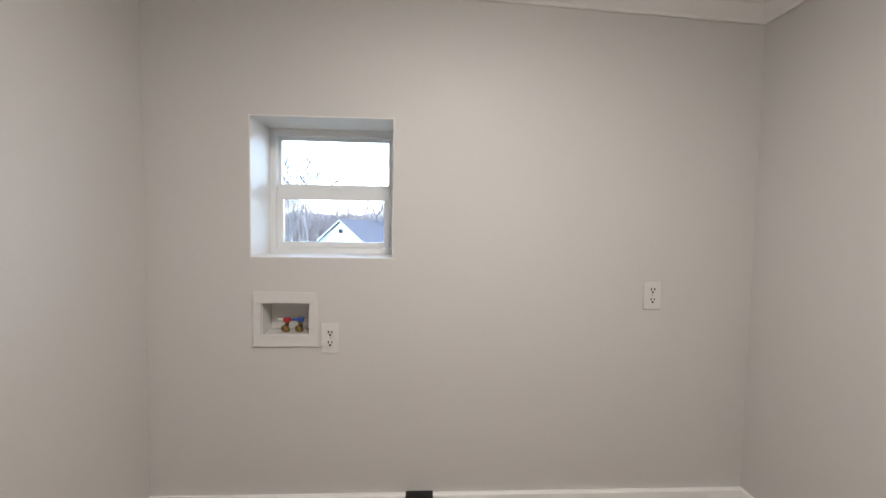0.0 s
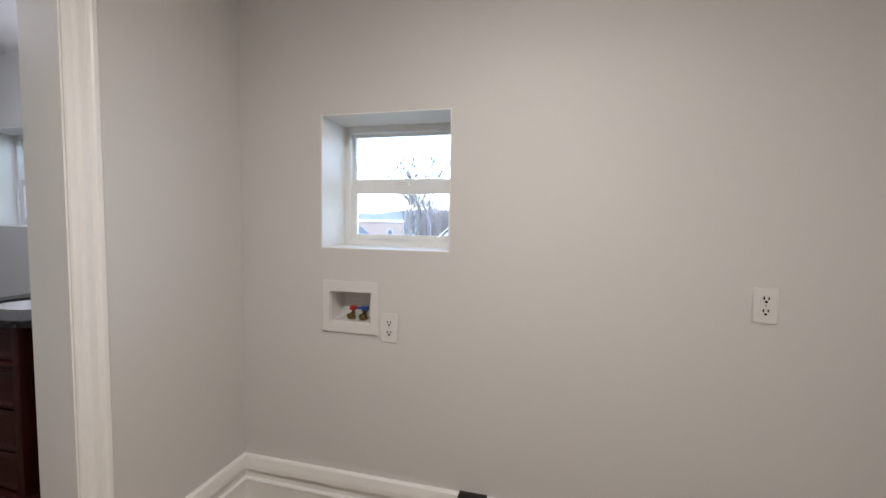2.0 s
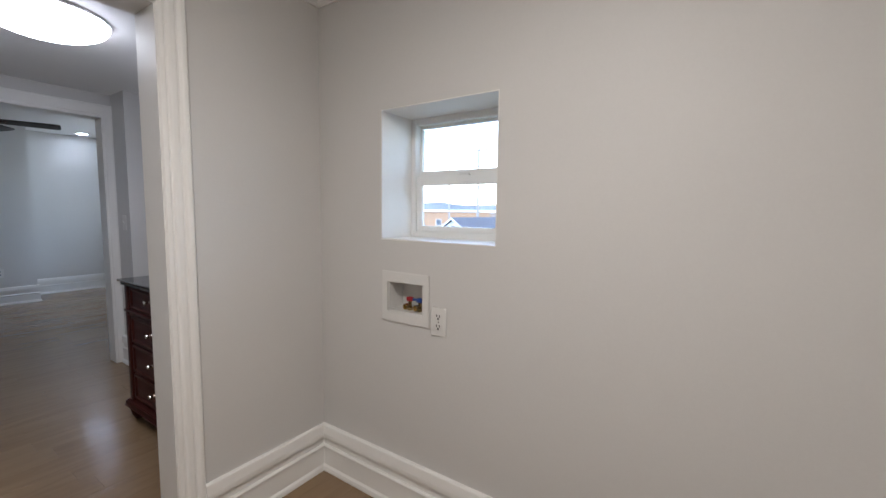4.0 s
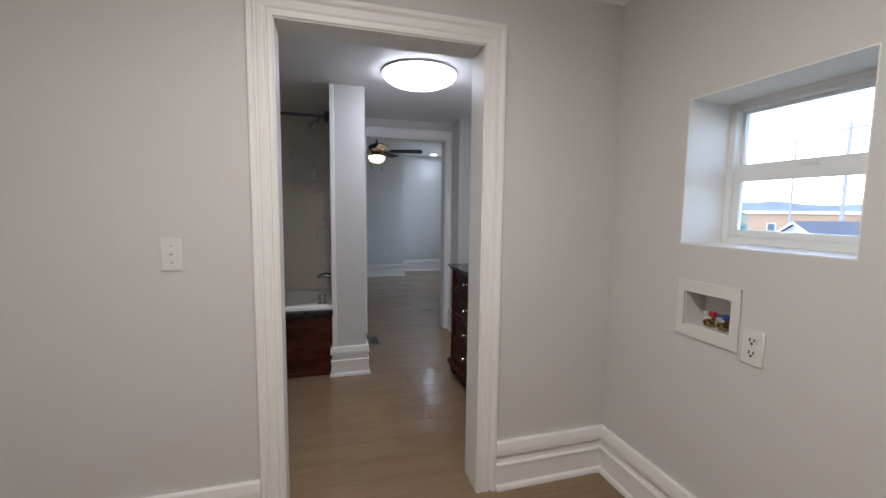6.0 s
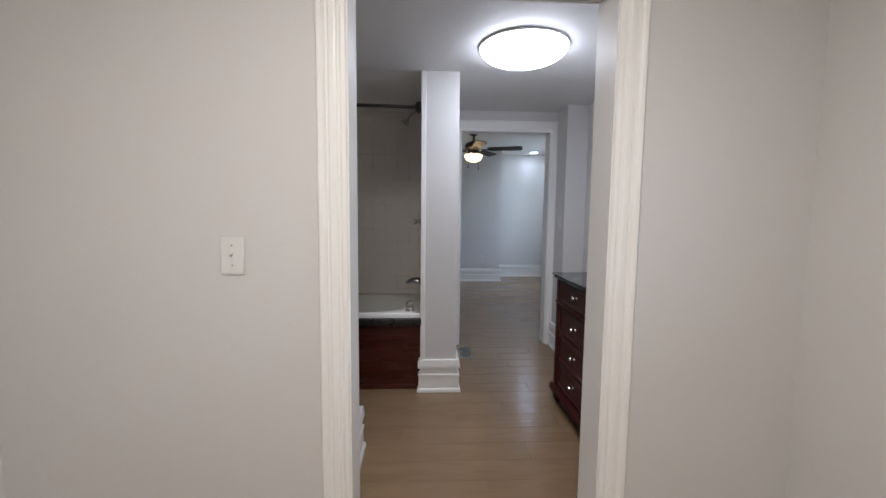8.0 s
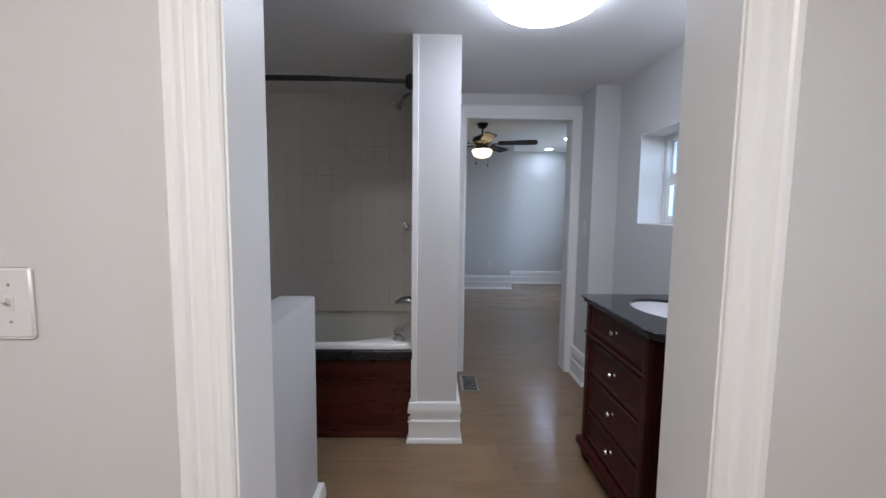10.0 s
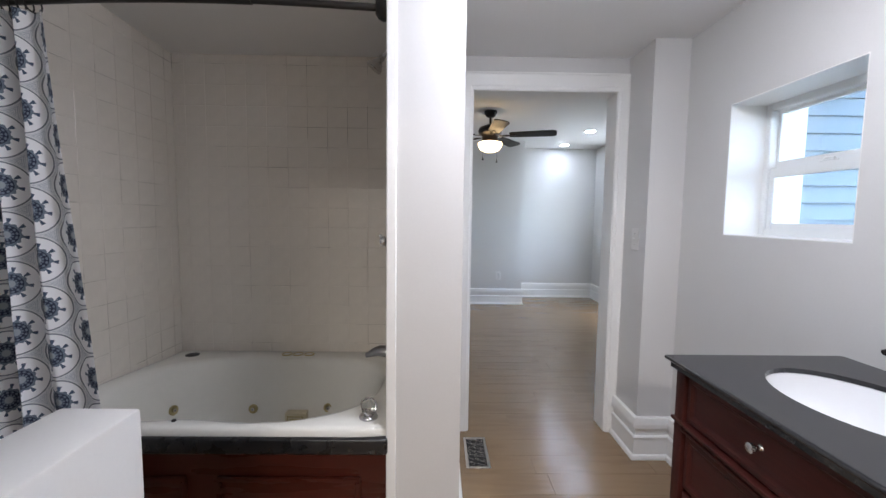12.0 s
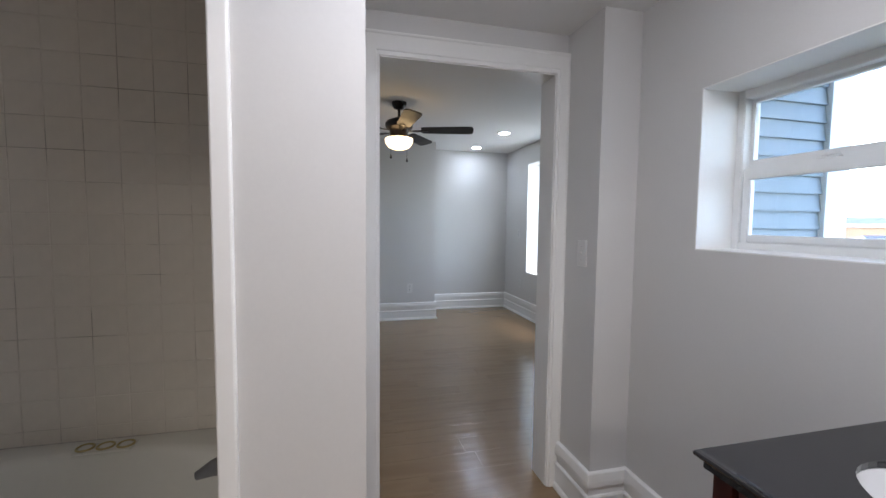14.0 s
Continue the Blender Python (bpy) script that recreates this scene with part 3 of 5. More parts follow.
# ---- windows ----
def window(name, w, yf, label):
    x0, x1, z0, z1 = w
    h = z1 - z0
    win = tagged(new(name), label, "window", kind="structure")
    win.location = (x0, yf, z0)
    ORIGIN[win.name] = Vector((x0, yf, z0))
    zm0, zm1 = z0 + 0.45 * h, z0 + 0.565 * h
    bm = bmesh.new()
    f = 0.028
    for a in ((x0, z0, x0 + f, z1), (x1 - f, z0, x1, z1), (x0 + f, z1 - 0.032, x1 - f, z1), (x0 + f, z0, x1 - f, z0 + 0.03)):
        bx(bm, a[0], yf, a[1], a[2], yf + 0.06, a[3])
    bmesh.ops.bevel(bm, geom=list(bm.edges), offset=0.003, segments=2, affect='EDGES')
    part("window_frame", bm, "vinyl", win)
    bm = bmesh.new()
    s = 0.028
    for a in ((x0 + f, z0 + 0.03, x0 + f + s, zm0 - 0.005), (x1 - f - s, z0 + 0.03, x1 - f, zm0 - 0.005), (x0 + f, zm0 - 0.005, x1 - f, zm0 + 0.035), (x0 + f + s, z0 + 0.03, x1 - f - s, z0 + 0.055)):
        bx(bm, a[0], yf + 0.008, a[1], a[2], yf + 0.032, a[3])
    bmesh.ops.bevel(bm, geom=list(bm.edges), offset=0.003, segments=2, affect='EDGES')
    low = part("lower_sash", bm, "vinyl", win)
    bm = bmesh.new()
    for a in ((x0 + f, zm1, x0 + f + 0.012, z1 - 0.032), (x1 - f - 0.012, zm1, x1 - f, z1 - 0.032), (x0 + f, zm1 - 0.034, x1 - f, zm1), (x0 + f + 0.012, z1 - 0.044, x1 - f - 0.012, z1 - 0.032)):
        bx(bm, a[0], yf + 0.034, a[1], a[2], yf + 0.056, a[3])
    part("upper_sash", bm, "vinyl", win)
    for nm, a, b, y in (("pane", z0 + 0.054, zm0 - 0.004, yf + 0.02), ("pane", zm1 - 0.001, z1 - 0.043, yf + 0.046)):
        g = part(nm, box(x0 + f + 0.010, y, a, x1 - f - 0.010, y + 0.004, b), "glass", win, "clear window glass")
        g.visible_shadow = False
    cx = (x0 + x1) / 2
    bm = box(cx - 0.03, yf + 0.008, zm0 + 0.035, cx + 0.03, yf + 0.03, zm0 + 0.041, 0.002)
    tube(bm, [(cx - 0.012, yf + 0.016, zm0 + 0.046), (cx + 0.01, yf + 0.01, zm0 + 0.047), (cx + 0.035, yf + 0.006, zm0 + 0.044)], [0.006, 0.005, 0.003], 8)
    part("sash_lock", bm, "vinyl", win, "", True)
    return win


window("window_1", W1, 2.075, "small white vinyl sash window set deep in the laundry wall")
window("window_2", W2, 2.185, "small white vinyl sash window in the bathroom wall")
window("window_3", W3, 3.46, "tall white sash window in the bedroom")
for nm, w, ya, yb in (("laundry", W1, NL, 2.075), ("bath", W2, NB, 2.185), ("bedroom", W3, 3.27, 3.46)):
    bm = bmesh.new()
    x0, x1, z0, z1 = w
    bx(bm, x0, ya + 0.0005, z0, x1, yb, z0 + 0.004)
    bx(bm, x0, ya + 0.0005, z1 - 0.004, x1, yb, z1)
    bx(bm, x0, ya + 0.0005, z0 + 0.004, x0 + 0.004, yb, z1 - 0.004)
    bx(bm, x1 - 0.004, ya + 0.0005, z0 + 0.004, x1, yb, z1 - 0.004)
    shell("trim_reveal_" + nm, bm, "trim", "white painted lining of the window recess")


# ---- lights ----
def dome_light(x, y, z, material, label, R=0.24, D=0.085):
    t = thing("ceiling_light", label, "ceiling light", (x, y, z))
    part("base_ring", lathe(bmesh.new(), [(R + 0.004, 0), (R + 0.008, -0.006), (R + 0.004, -0.014), (R - 0.03, -0.014)], (x, y, z), n=48), "plastic", t, "white metal rim", True)
    prof = [(R * math.cos(a), -0.013 - D * math.sin(a)) for a in [i * math.pi / 2 / 9 for i in range(9)]] + [(0.004, -0.013 - D)]
    part("diffuser", lathe(bmesh.new(), prof, (x, y, z), n=48, cap0=False), material, t, "glowing white acrylic dome", True)
    return t


dome_light(-1.685, 1.178, H1 + 0.002, "dome", "round flush dome light, switched on, on the bathroom ceiling")
# unseen lamp, added at the laundry's centre to light that room
dome_light(0.58, 0.605, H1 + 0.052, "laundry_fill", "unseen round dome lamp, added on the laundry ceiling to light the room", 0.2, 0.03)

bar = thing("vanity_light", "dark wood bar light with lit white globe bulbs above the mirror", "wall light", (-1.38, NB, 1.88))
bm = bmesh.new()
bx(bm, -1.80, 2.012, 1.835, -0.96, NB - 0.001, 1.945)
bx(bm, -1.785, 1.985, 1.855, -0.975, 2.012, 1.925)
bmesh.ops.bevel(bm, geom=list(bm.edges), offset=0.006, segments=3, affect='EDGES')
part("back_plate", bm, "espresso", bar, "dark bronze stepped plate", True)
for i in range(6):
    x = -1.735 + 0.142 * i
    lamp = part("socket", lathe(bmesh.new(), [(0.03, 0), (0.03, 0.012), (0.02, 0.022), (0.02, 0.04)], (x, 1.985, 1.89), (0, -1, 0), 20), "bronze", bar, "", True)
    bm = bmesh.new()
    bmesh.ops.create_uvsphere(bm, u_segments=20, v_segments=12, radius=0.039)
    bmesh.ops.translate(bm, verts=bm.verts, vec=(x, 1.916, 1.886))
    part("bulb", bm, "bulb", lamp, "lit frosted globe bulb", True)


def downlight(x, y):
    t = thing("downlight", "small round recessed downlight, switched on", "downlight", (x, y, H2), "downlights in the bedroom ceiling")
    part("trim_ring", lathe(bmesh.new(), [(0.085, 0), (0.085, -0.004), (0.078, -0.008), (0.062, -0.006), (0.062, 0)], (x, y, H2), n=28), "plastic", t, "", True)
    part("lens", lathe(bmesh.new(), [(0.061, -0.003), (0.055, -0.006), (0.002, -0.008)], (x, y, H2), n=28), "downlight", t, "glowing lens", True)


# the two at y -0.3 are unseen, added to brighten the bedroom
for p in ((-5.93, 2.68), (-6.9, 2.66), (-4.3, -0.3), (-5.93, -0.3)):
    downlight(*p)

# ---- bedroom ----
FX, FY = -5.05, 1.315
fan = thing("ceiling_fan", "bronze ceiling fan with dark blades and a lit amber bowl", "ceiling fan", (FX, FY, H2))
part("canopy", lathe(bmesh.new(), [(0.068, 0), (0.066, -0.02), (0.045, -0.055), (0.02, -0.065)], (FX, FY, H2)), "bronze", fan, "", True)
part("down_rod", lathe(bmesh.new(), [(0.012, -0.06), (0.012, -0.16)], (FX, FY, H2), n=12), "bronze", fan, "", True)
part("motor_housing", lathe(bmesh.new(), [(0.03, -0.13), (0.06, -0.145), (0.11, -0.165), (0.125, -0.19), (0.12, -0.225), (0.09, -0.245), (0.08, -0.27), (0.085, -0.29), (0.088, -0.309), (0.02, -0.309)], (FX, FY, H2), n=32), "bronze", fan, "", True)
part("light_bowl", lathe(bmesh.new(), [(0.122, -0.318), (0.126, -0.328), (0.118, -0.362), (0.092, -0.396), (0.05, -0.414), (0.004, -0.418)], (FX, FY, H2), n=32), "bowl", fan, "glowing amber glass bowl", True)
part("bowl_opening", lathe(bmesh.new(), [(0.121, -0.3175), (0.1, -0.312), (0.088, -0.310)], (FX, FY, H2), n=32, cap0=False, cap1=False), "bowl_lamp", fan, "bright lamp light at the open top of the bowl", True)
for k in range(5):
    a = radians(74 + 72 * k)
    bm = bmesh.new()
    out = [(0.20, -0.05), (0.24, -0.058), (0.62, -0.072), (0.655, -0.06), (0.665, -0.03), (0.665, 0.03), (0.655, 0.06), (0.62, 0.072), (0.24, 0.058), (0.20, 0.05)]
    bm = prism(out, -0.004, 0.004)
    rot = Matrix.Translation((FX, FY, H2 - 0.245)) @ Matrix.Rotation(a, 4, 'Z') @ Matrix.Rotation(radians(-12), 4, 'X')
    bmesh.ops.transform(bm, matrix=rot, verts=bm.verts)
    blade = part("blade", bm, "espresso", fan, "dark wood fan blade")
    bm = box(0.09, -0.016, -0.012, 0.26, 0.016, -0.004, 0.003)
    bmesh.ops.transform(bm, matrix=rot, verts=bm.verts)
    part("blade_arm", bm, "bronze", blade)
for dx, dy, l in ((0.02, -0.075, 0.5), (-0.02, 0.075, 0.52)):
    bm = tube(bmesh.new(), [(FX + dx, FY + dy, H2 - 0.3), (FX + dx, FY + dy, H2 - l + 0.03)], 0.0018, 6)
    lathe(bm, [(0.003, 0.035), (0.007, 0.02), (0.01, 0.006), (0.006, 0)], (FX + dx, FY + dy, H2 - l), n=10)
    part("pull_chain", bm, "bronze", fan, "", True)


# ---- plates on the walls ----
def place(bm, at, face):
    """Moves a plate drawn in x-z, facing -y, onto a wall that faces 'N' (looks to -y), 'W' (looks to +x) or 'E' (looks to -x)."""
    turn = {"N": 0, "W": 90, "E": -90}[face]
    bmesh.ops.transform(bm, matrix=Matrix.Translation(at) @ Matrix.Rotation(radians(turn), 4, 'Z'), verts=bm.verts)
    return bm


def plate_bm():
    return box(-0.036, -0.0062, -0.058, 0.036, -0.0003, 0.058, 0.0045, 1)


def outlet(at, face, label):
    t = thing("wall_outlet", label, "outlet", at, "wall outlets")
    part("cover_plate", place(plate_bm(), at, face), "plastic", t, "", True)
    for dz in (0.02, -0.02):
        out = [(0.017 * math.cos(a), dz + max(-0.0125, min(0.0125, 0.0165 * math.sin(a)))) for a in [i * math.pi / 10 for i in range(20)]]
        rec = part("receptacle", place(prism(out, -0.008, -0.005, 'y'), at, face), "plastic", t)
        bm = bmesh.new()
        bx(bm, -0.0086, -0.0088, dz - 0.001, -0.0046, -0.0078, dz + 0.0095)
        bx(bm, 0.0046, -0.0088, dz - 0.0005, 0.0086, -0.0078, dz + 0.0085)
        lathe(bm, [(0.0042, 0), (0.0042, 0.001)], (0, -0.0078, dz - 0.0072), (0, -1, 0), 10)
        part("slots", place(bm, at, face), "dark", rec)
    bm = lathe(bmesh.new(), [(0.003, 0), (0.002, 0.001)], (0, -0.006, 0), (0, -1, 0), 10)
    part("screw", place(bm, at, face), "nickel", t)


def switch(at, face, label):
    t = thing("light_switch", label, "light switch", at, "light switches")
    part("cover_plate", place(plate_bm(), at, face), "plastic", t, "", True)
    bm = bx(bmesh.new(), -0.007, -0.0075, -0.013, 0.007, -0.005, 0.013)
    part("surround", place(bm, at, face), "plastic", t)
    bm = rings_bm(bmesh.new(), [[(-0.004, -0.006, -0.004), (0.004, -0.006, -0.004), (0.004, -0.006, 0.006), (-0.004, -0.006, 0.006)],
                                [(-0.0035, -0.017, 0.004), (0.0035, -0.017, 0.004), (0.0035, -0.016, 0.011), (-0.0035, -0.016, 0.011)]])
    part("toggle", place(bm, at, face), "plastic", t)
    for dz in (0.03, -0.03):
        part("screw", place(lathe(bmesh.new(), [(0.003, 0), (0.002, 0.0012)], (0, -0.006, dz), (0, -1, 0), 10), at, face), "nickel", t)


outlet((0.064, NL, 0.852), "N", "white duplex outlet beside the washer box")
outlet((1.336, NL, 1.028), "N", "white duplex outlet on the bare laundry wall")
switch((XW, 0.054, 1.111), "W", "white toggle light switch beside the laundry doorway")
switch((-2.955, 1.85, 1.165), "N", "white toggle light switch beside the bedroom doorway")
outlet((-6.67, 1.68, 0.42), "W", "white duplex outlet low on the bedroom wall")
outlet((-6.66, 3.27, 0.44), "N", "white duplex outlet low on the bedroom window wall")
outlet((-6.75, 3.27, 1.15), "N", "white wall plate beside the bedroom window")

# washer box
wbx = thing("washer_box", "white recessed laundry valve box set in the wall", "washer box", (-0.106, NL, 0.86))
bm = grid_wall('y', NL - 0.007, NL - 0.0005, -0.229, 0.016, 0.82, 1.028, (WB,))
bmesh.ops.bevel(bm, geom=[e for e in bm.edges if e.calc_face_angle(0) > 1], offset=0.002, segments=2, affect='EDGES')
part("face_frame", bm, "plastic", wbx, "", True)
bm = bmesh.new()
x0, x1, z0, z1 = WB
bx(bm, x0, NL + 0.09, z0, x1, NL + 0.094, z1)
bx(bm, x0, NL, z0, x0 + 0.004, NL + 0.09, z1)
bx(bm, x1 - 0.004, NL, z0, x1, NL + 0.09, z1)
bx(bm, x0 + 0.004, NL, z0, x1 - 0.004, NL + 0.09, z0 + 0.004)
bx(bm, x0 + 0.004, NL, z1 - 0.004, x1 - 0.004, NL + 0.09, z1)
part("recess", bm, "plastic", wbx)
for x, c, lab in ((-0.117, "red", "hot"), (-0.064, "blue", "cold")):
    y = NL + 0.045
    bm = lathe(bmesh.new(), [(0.011, 0), (0.011, 0.012), (0.008, 0.014), (0.008, 0.036), (0.01, 0.038), (0.01, 0.045)], (x, y, 0.864), n=16)
    lathe(bm, [(0.008, 0), (0.008, 0.018), (0.0125, 0.02), (0.0125, 0.034), (0.009, 0.034), (0.008, 0.026)], (x, y, 0.884), (0, -1, 0), 16)
    v = part("valve", bm, "brass", wbx, "brass hose valve", True)
    part("handle", box(x - 0.012, y - 0.012, 0.903, x + 0.014, y + 0.008, 0.921, 0.003), c, v, c + " plastic handle", True)
    part("lever", box(x - 0.034, y - 0.009, 0.908, x - 0.012, y - 0.003, 0.918, 0.002), "plastic" if c == "red" else "blue", v, "", True)

# dryer outlet and pipe caps on the laundry baseboard
dry = thing("dryer_outlet", "square metal dryer outlet box with a round black socket", "dryer outlet", (0.415, NL, 0.18))
part("box", box(0.361, NL - 0.05, 0.125, 0.469, NL - 0.0005, 0.235, 0.003), "bronze", dry, "dark brushed steel box", True)
part("cover", box(0.364, NL - 0.053, 0.128, 0.466, NL - 0.0495, 0.232, 0.002), "nickel", dry, "brushed steel cover", True)
part("socket", lathe(bmesh.new(), [(0.027, 0), (0.027, 0.006), (0.023, 0.009), (0.018, 0.004)], (0.415, NL - 0.052, 0.178), (0, -1, 0), 24), "black", dry, "black round socket", True)
for dx, dz in ((0.036, 0.036), (-0.036, 0.036), (0.036, -0.036), (-0.036, -0.036)):
    part("screw", lathe(bmesh.new(), [(0.004, 0), (0.003, 0.002)], (0.415 + dx * 0.72, NL - 0.053, 0.178 + dz), (0, -1, 0), 10), "chrome", dry)
for x, m, lab in ((0.258, "plastic", "round white pipe cap on the laundry baseboard"), (0.56, "grey_plastic", "round grey pipe cap on the laundry baseboard")):
    solo("pipe_cap", lathe(bmesh.new(), [(0.046, 0), (0.046, 0.006), (0.042, 0.012), (0.03, 0.012), (0.028, 0.009), (0.002, 0.009)], (x, NL - 0.02, 0.11), (0, -1, 0), 28), m, lab, "pipe cap", (x, NL - 0.02, 0.11), True, "pipe caps")

# ---- bathtub ----
TX0, TX1, TY0, TY1, TZ = -3.028, -2.112, -0.642, 0.6165, 0.542
CX, CY, AX, AY = -2.56, -0.01, 0.375, 0.565
tub = thing("bathtub", "white acrylic whirlpool bathtub in a tiled alcove", "bathtub", (CX, CY, 0.05))
N = 72


def oval(s, z, e=2.6, sx=1.0):
    r = []
    for i in range(N):
        a = 2 * math.pi * i / N
        c, d = math.cos(a), math.sin(a)
        q = e + 5.0 * max(0.0, c) * max(0.0, -d)
        k = (abs(c) ** q + abs(d) ** q) ** (-1 / q)
        x, y = CX + AX * (1.085 if c > 0 else 1.0) * s * sx * k * c, CY + AY * s * k * d
        # the front edge swells inwards as an armrest
        r.append((x - 0.03 * s * max(0.0, c) * math.exp(-((y + 0.1) / 0.17) ** 2), y, z))
    return r


def rect(m, z):
    r = []
    for i in range(N):
        a = 2 * math.pi * i / N
        c, d = math.cos(a), math.sin(a)
        hx = (TX1 - CX if c > 0 else CX - TX0) - m
        hy = (TY1 - CY if d > 0 else CY - TY0) - m
        k = min(hx / abs(c) if abs(c) > 1e-6 else 9, hy / abs(d) if abs(d) > 1e-6 else 9)
        r.append((CX + k * c, CY + k * d, z))
    return r


rings = [rect(0, TZ - 0.02), rect(0, TZ), rect(0.006, TZ + 0.008), rect(0.02, TZ + 0.012), oval(1.04, TZ + 0.008), oval(1.0, TZ + 0.002), oval(0.975, TZ - 0.012), oval(0.955, TZ - 0.04),
         oval(0.93, TZ - 0.12), oval(0.90, TZ - 0.2), oval(0.87, TZ - 0.28), oval(0.82, TZ - 0.35), oval(0.72, TZ - 0.385), oval(0.4, TZ - 0.395), oval(0.02, TZ - 0.4)]
# the rim falls slightly towards the back wall
rings = [[(x, y, z - 0.042 * max(0.0, min(1.0, (CX + 0.1 - x) / 0.5))) for x, y, z in r] if k < 8 else r for k, r in enumerate(rings)]
part("shell", rings_bm(bmesh.new(), rings, cap0=False), "acrylic", tub, "", True)


def jet(at, n, r=0.024):
    bm = lathe(bmesh.new(), [(r, 0), (r, 0.004), (r * 0.85, 0.008), (r * 0.6, 0.006), (r * 0.45, 0.003)], at, n, 24)
    j = part("jet", bm, "tarnish", tub, "tarnished brass water jet", True)
    part("nozzle", lathe(bmesh.new(), [(r * 0.42, 0.002), (r * 0.4, 0.012), (r * 0.2, 0.012), (r * 0.18, 0.006)], at, n, 16), "nickel", j, "", True)


for p, n in (((-2.872, -0.185, 0.246), (1, 0, 0.15)), ((-2.872, 0.21, 0.254), (1, 0, 0.15)), ((-2.70, -0.492, 0.32), (0.35, 1, 0.15)), ((-2.42, -0.488, 0.30), (-0.3, 1, 0.15))):
    jet(p, n)
pl = part("suction_plate", box(-2.875, -0.005, 0.134, -2.828, 0.105, 0.244, 0.006), "ivory", tub, "square aged suction grille", True)
bm = bmesh.new()
for i in range(2):
    g = 0.014 + i * 0.014
    for a in ((-0.005 + g, 0.137 + g, 0.105 - g, 0.14 + g), (-0.005 + g, 0.238 - g, 0.105 - g, 0.241 - g), (-0.005 + g, 0.14 + g, -0.002 + g, 0.238 - g), (0.102 - g, 0.14 + g, 0.105 - g, 0.238 - g)):
        bx(bm, -2.828, a[0], a[1], -2.824, a[2], a[3])
part("grille_ridges", bm, "tarnish", pl)
part("grille_screw", lathe(bmesh.new(), [(0.006, 0), (0.004, 0.003)], (-2.828, 0.05, 0.189), (1, 0, 0), 10), "dark", pl)
ctl = part("air_control_base", box(-2.98, -0.055, TZ - 0.034, -2.915, 0.115, TZ - 0.026, 0.003), "acrylic", tub, "", True)
for k in range(3):
    part("air_control_ring", torus(bmesh.new(), (-2.948, -0.03 + 0.06 * k, TZ - 0.024), (0, 0, 1), 0.024, 0.004), "tarnish", ctl, "gold rimmed air control", True)
    part("air_control_cap", lathe(bmesh.new(), [(0.019, 0), (0.018, 0.004), (0.002, 0.005)], (-2.948, -0.03 + 0.06 * k, TZ - 0.027), n=20), "acrylic", ctl, "", True)
part("soap_drain", lathe(bmesh.new(), [(0.034, 0), (0.034, 0.003), (0.026, 0.005), (0.002, 0.004)], (-2.93, -0.53, TZ - 0.0275), n=24), "dark", tub, "dull metal disc on the tub ledge", True)
part("ledge_cap", lathe(bmesh.new(), [(0.008, 0), (0.007, 0.005), (0.002, 0.006)], (-2.155, -0.13, TZ + 0.011), n=14), "dark", tub, "small dark cap on the rim", True)
kn = part("knob_base", lathe(bmesh.new(), [(0.034, 0), (0.034, 0.004), (0.028, 0.012), (0.016, 0.016), (0.014, 0.024)], (-2.19, 0.54, TZ + 0.011), n=24), "chrome", tub, "chrome base of the water knob", True)
bm = bmesh.new()
rr = []
for h, r in ((0.022, 0.018), (0.028, 0.026), (0.05, 0.028), (0.062, 0.024), (0.07, 0.012)):
    rr.append([(-2.19 + r * (1 + 0.05 * math.cos(8 * a)) * math.cos(a), 0.54 + r * (1 + 0.05 * math.cos(8 * a)) * math.sin(a), TZ + 0.011 + h) for a in [2 * math.pi * i / 32 for i in range(32)]])
part("knob", rings_bm(bm, rr), "crystal", kn, "clear faceted acrylic knob", True)
part("overflow_cap", lathe(bmesh.new(), [(0.02, 0), (0.018, 0.006), (0.003, 0.007)], (-2.45, 0.52, 0.42), (0, -1, 0.2), 18), "chrome", tub, "", True)

sur = thing("tub_surround", "mahogany panelled bathtub front with a black stone ledge", "tub surround", (-2.15, 0.0, 0.0))
part("front_board", box(-2.19, -0.645, 0.002, -2.155, 0.617, 0.464, 0.003), "apron", sur)
for y0, y1 in ((-0.60, -0.09), (0.015, 0.52)):
    bm = bmesh.new()
    for g, w, d in ((0, 0.016, 0.016), (0.016, 0.01, 0.008)):
        a0, a1, c0, c1 = y0 + g, y1 - g, 0.10 + g, 0.356 - g
        for q in ((a0, c0, a1, c0 + w), (a0, c1 - w, a1, c1), (a0, c0 + w, a0 + w, c1 - w), (a1 - w, c0 + w, a1, c1 - w)):
            bx(bm, -2.156, q[0], q[1], -2.155 + d, q[2], q[3])
    bmesh.ops.bevel(bm, geom=list(bm.edges), offset=0.0035, segments=2, affect='EDGES')
    part("panel_moulding", bm, "apron", sur, "", True)
part("kick_strip", box(-2.157, -0.64, 0.003, -2.145, 0.616, 0.035, 0.003), "apron", sur)
bm = lathe(bmesh.new(), [(0.006, 0), (0.006, 0.006)], (-2.155, 0.14, 0.44), (1, 0, 0), 10)
part("catch", bm, "dark", sur)
part("ledge", box(-2.2, -0.645, 0.466, -2.095, 0.618, TZ - 0.02, 0.008, 3), "ledge", sur, "black polished stone ledge", True)

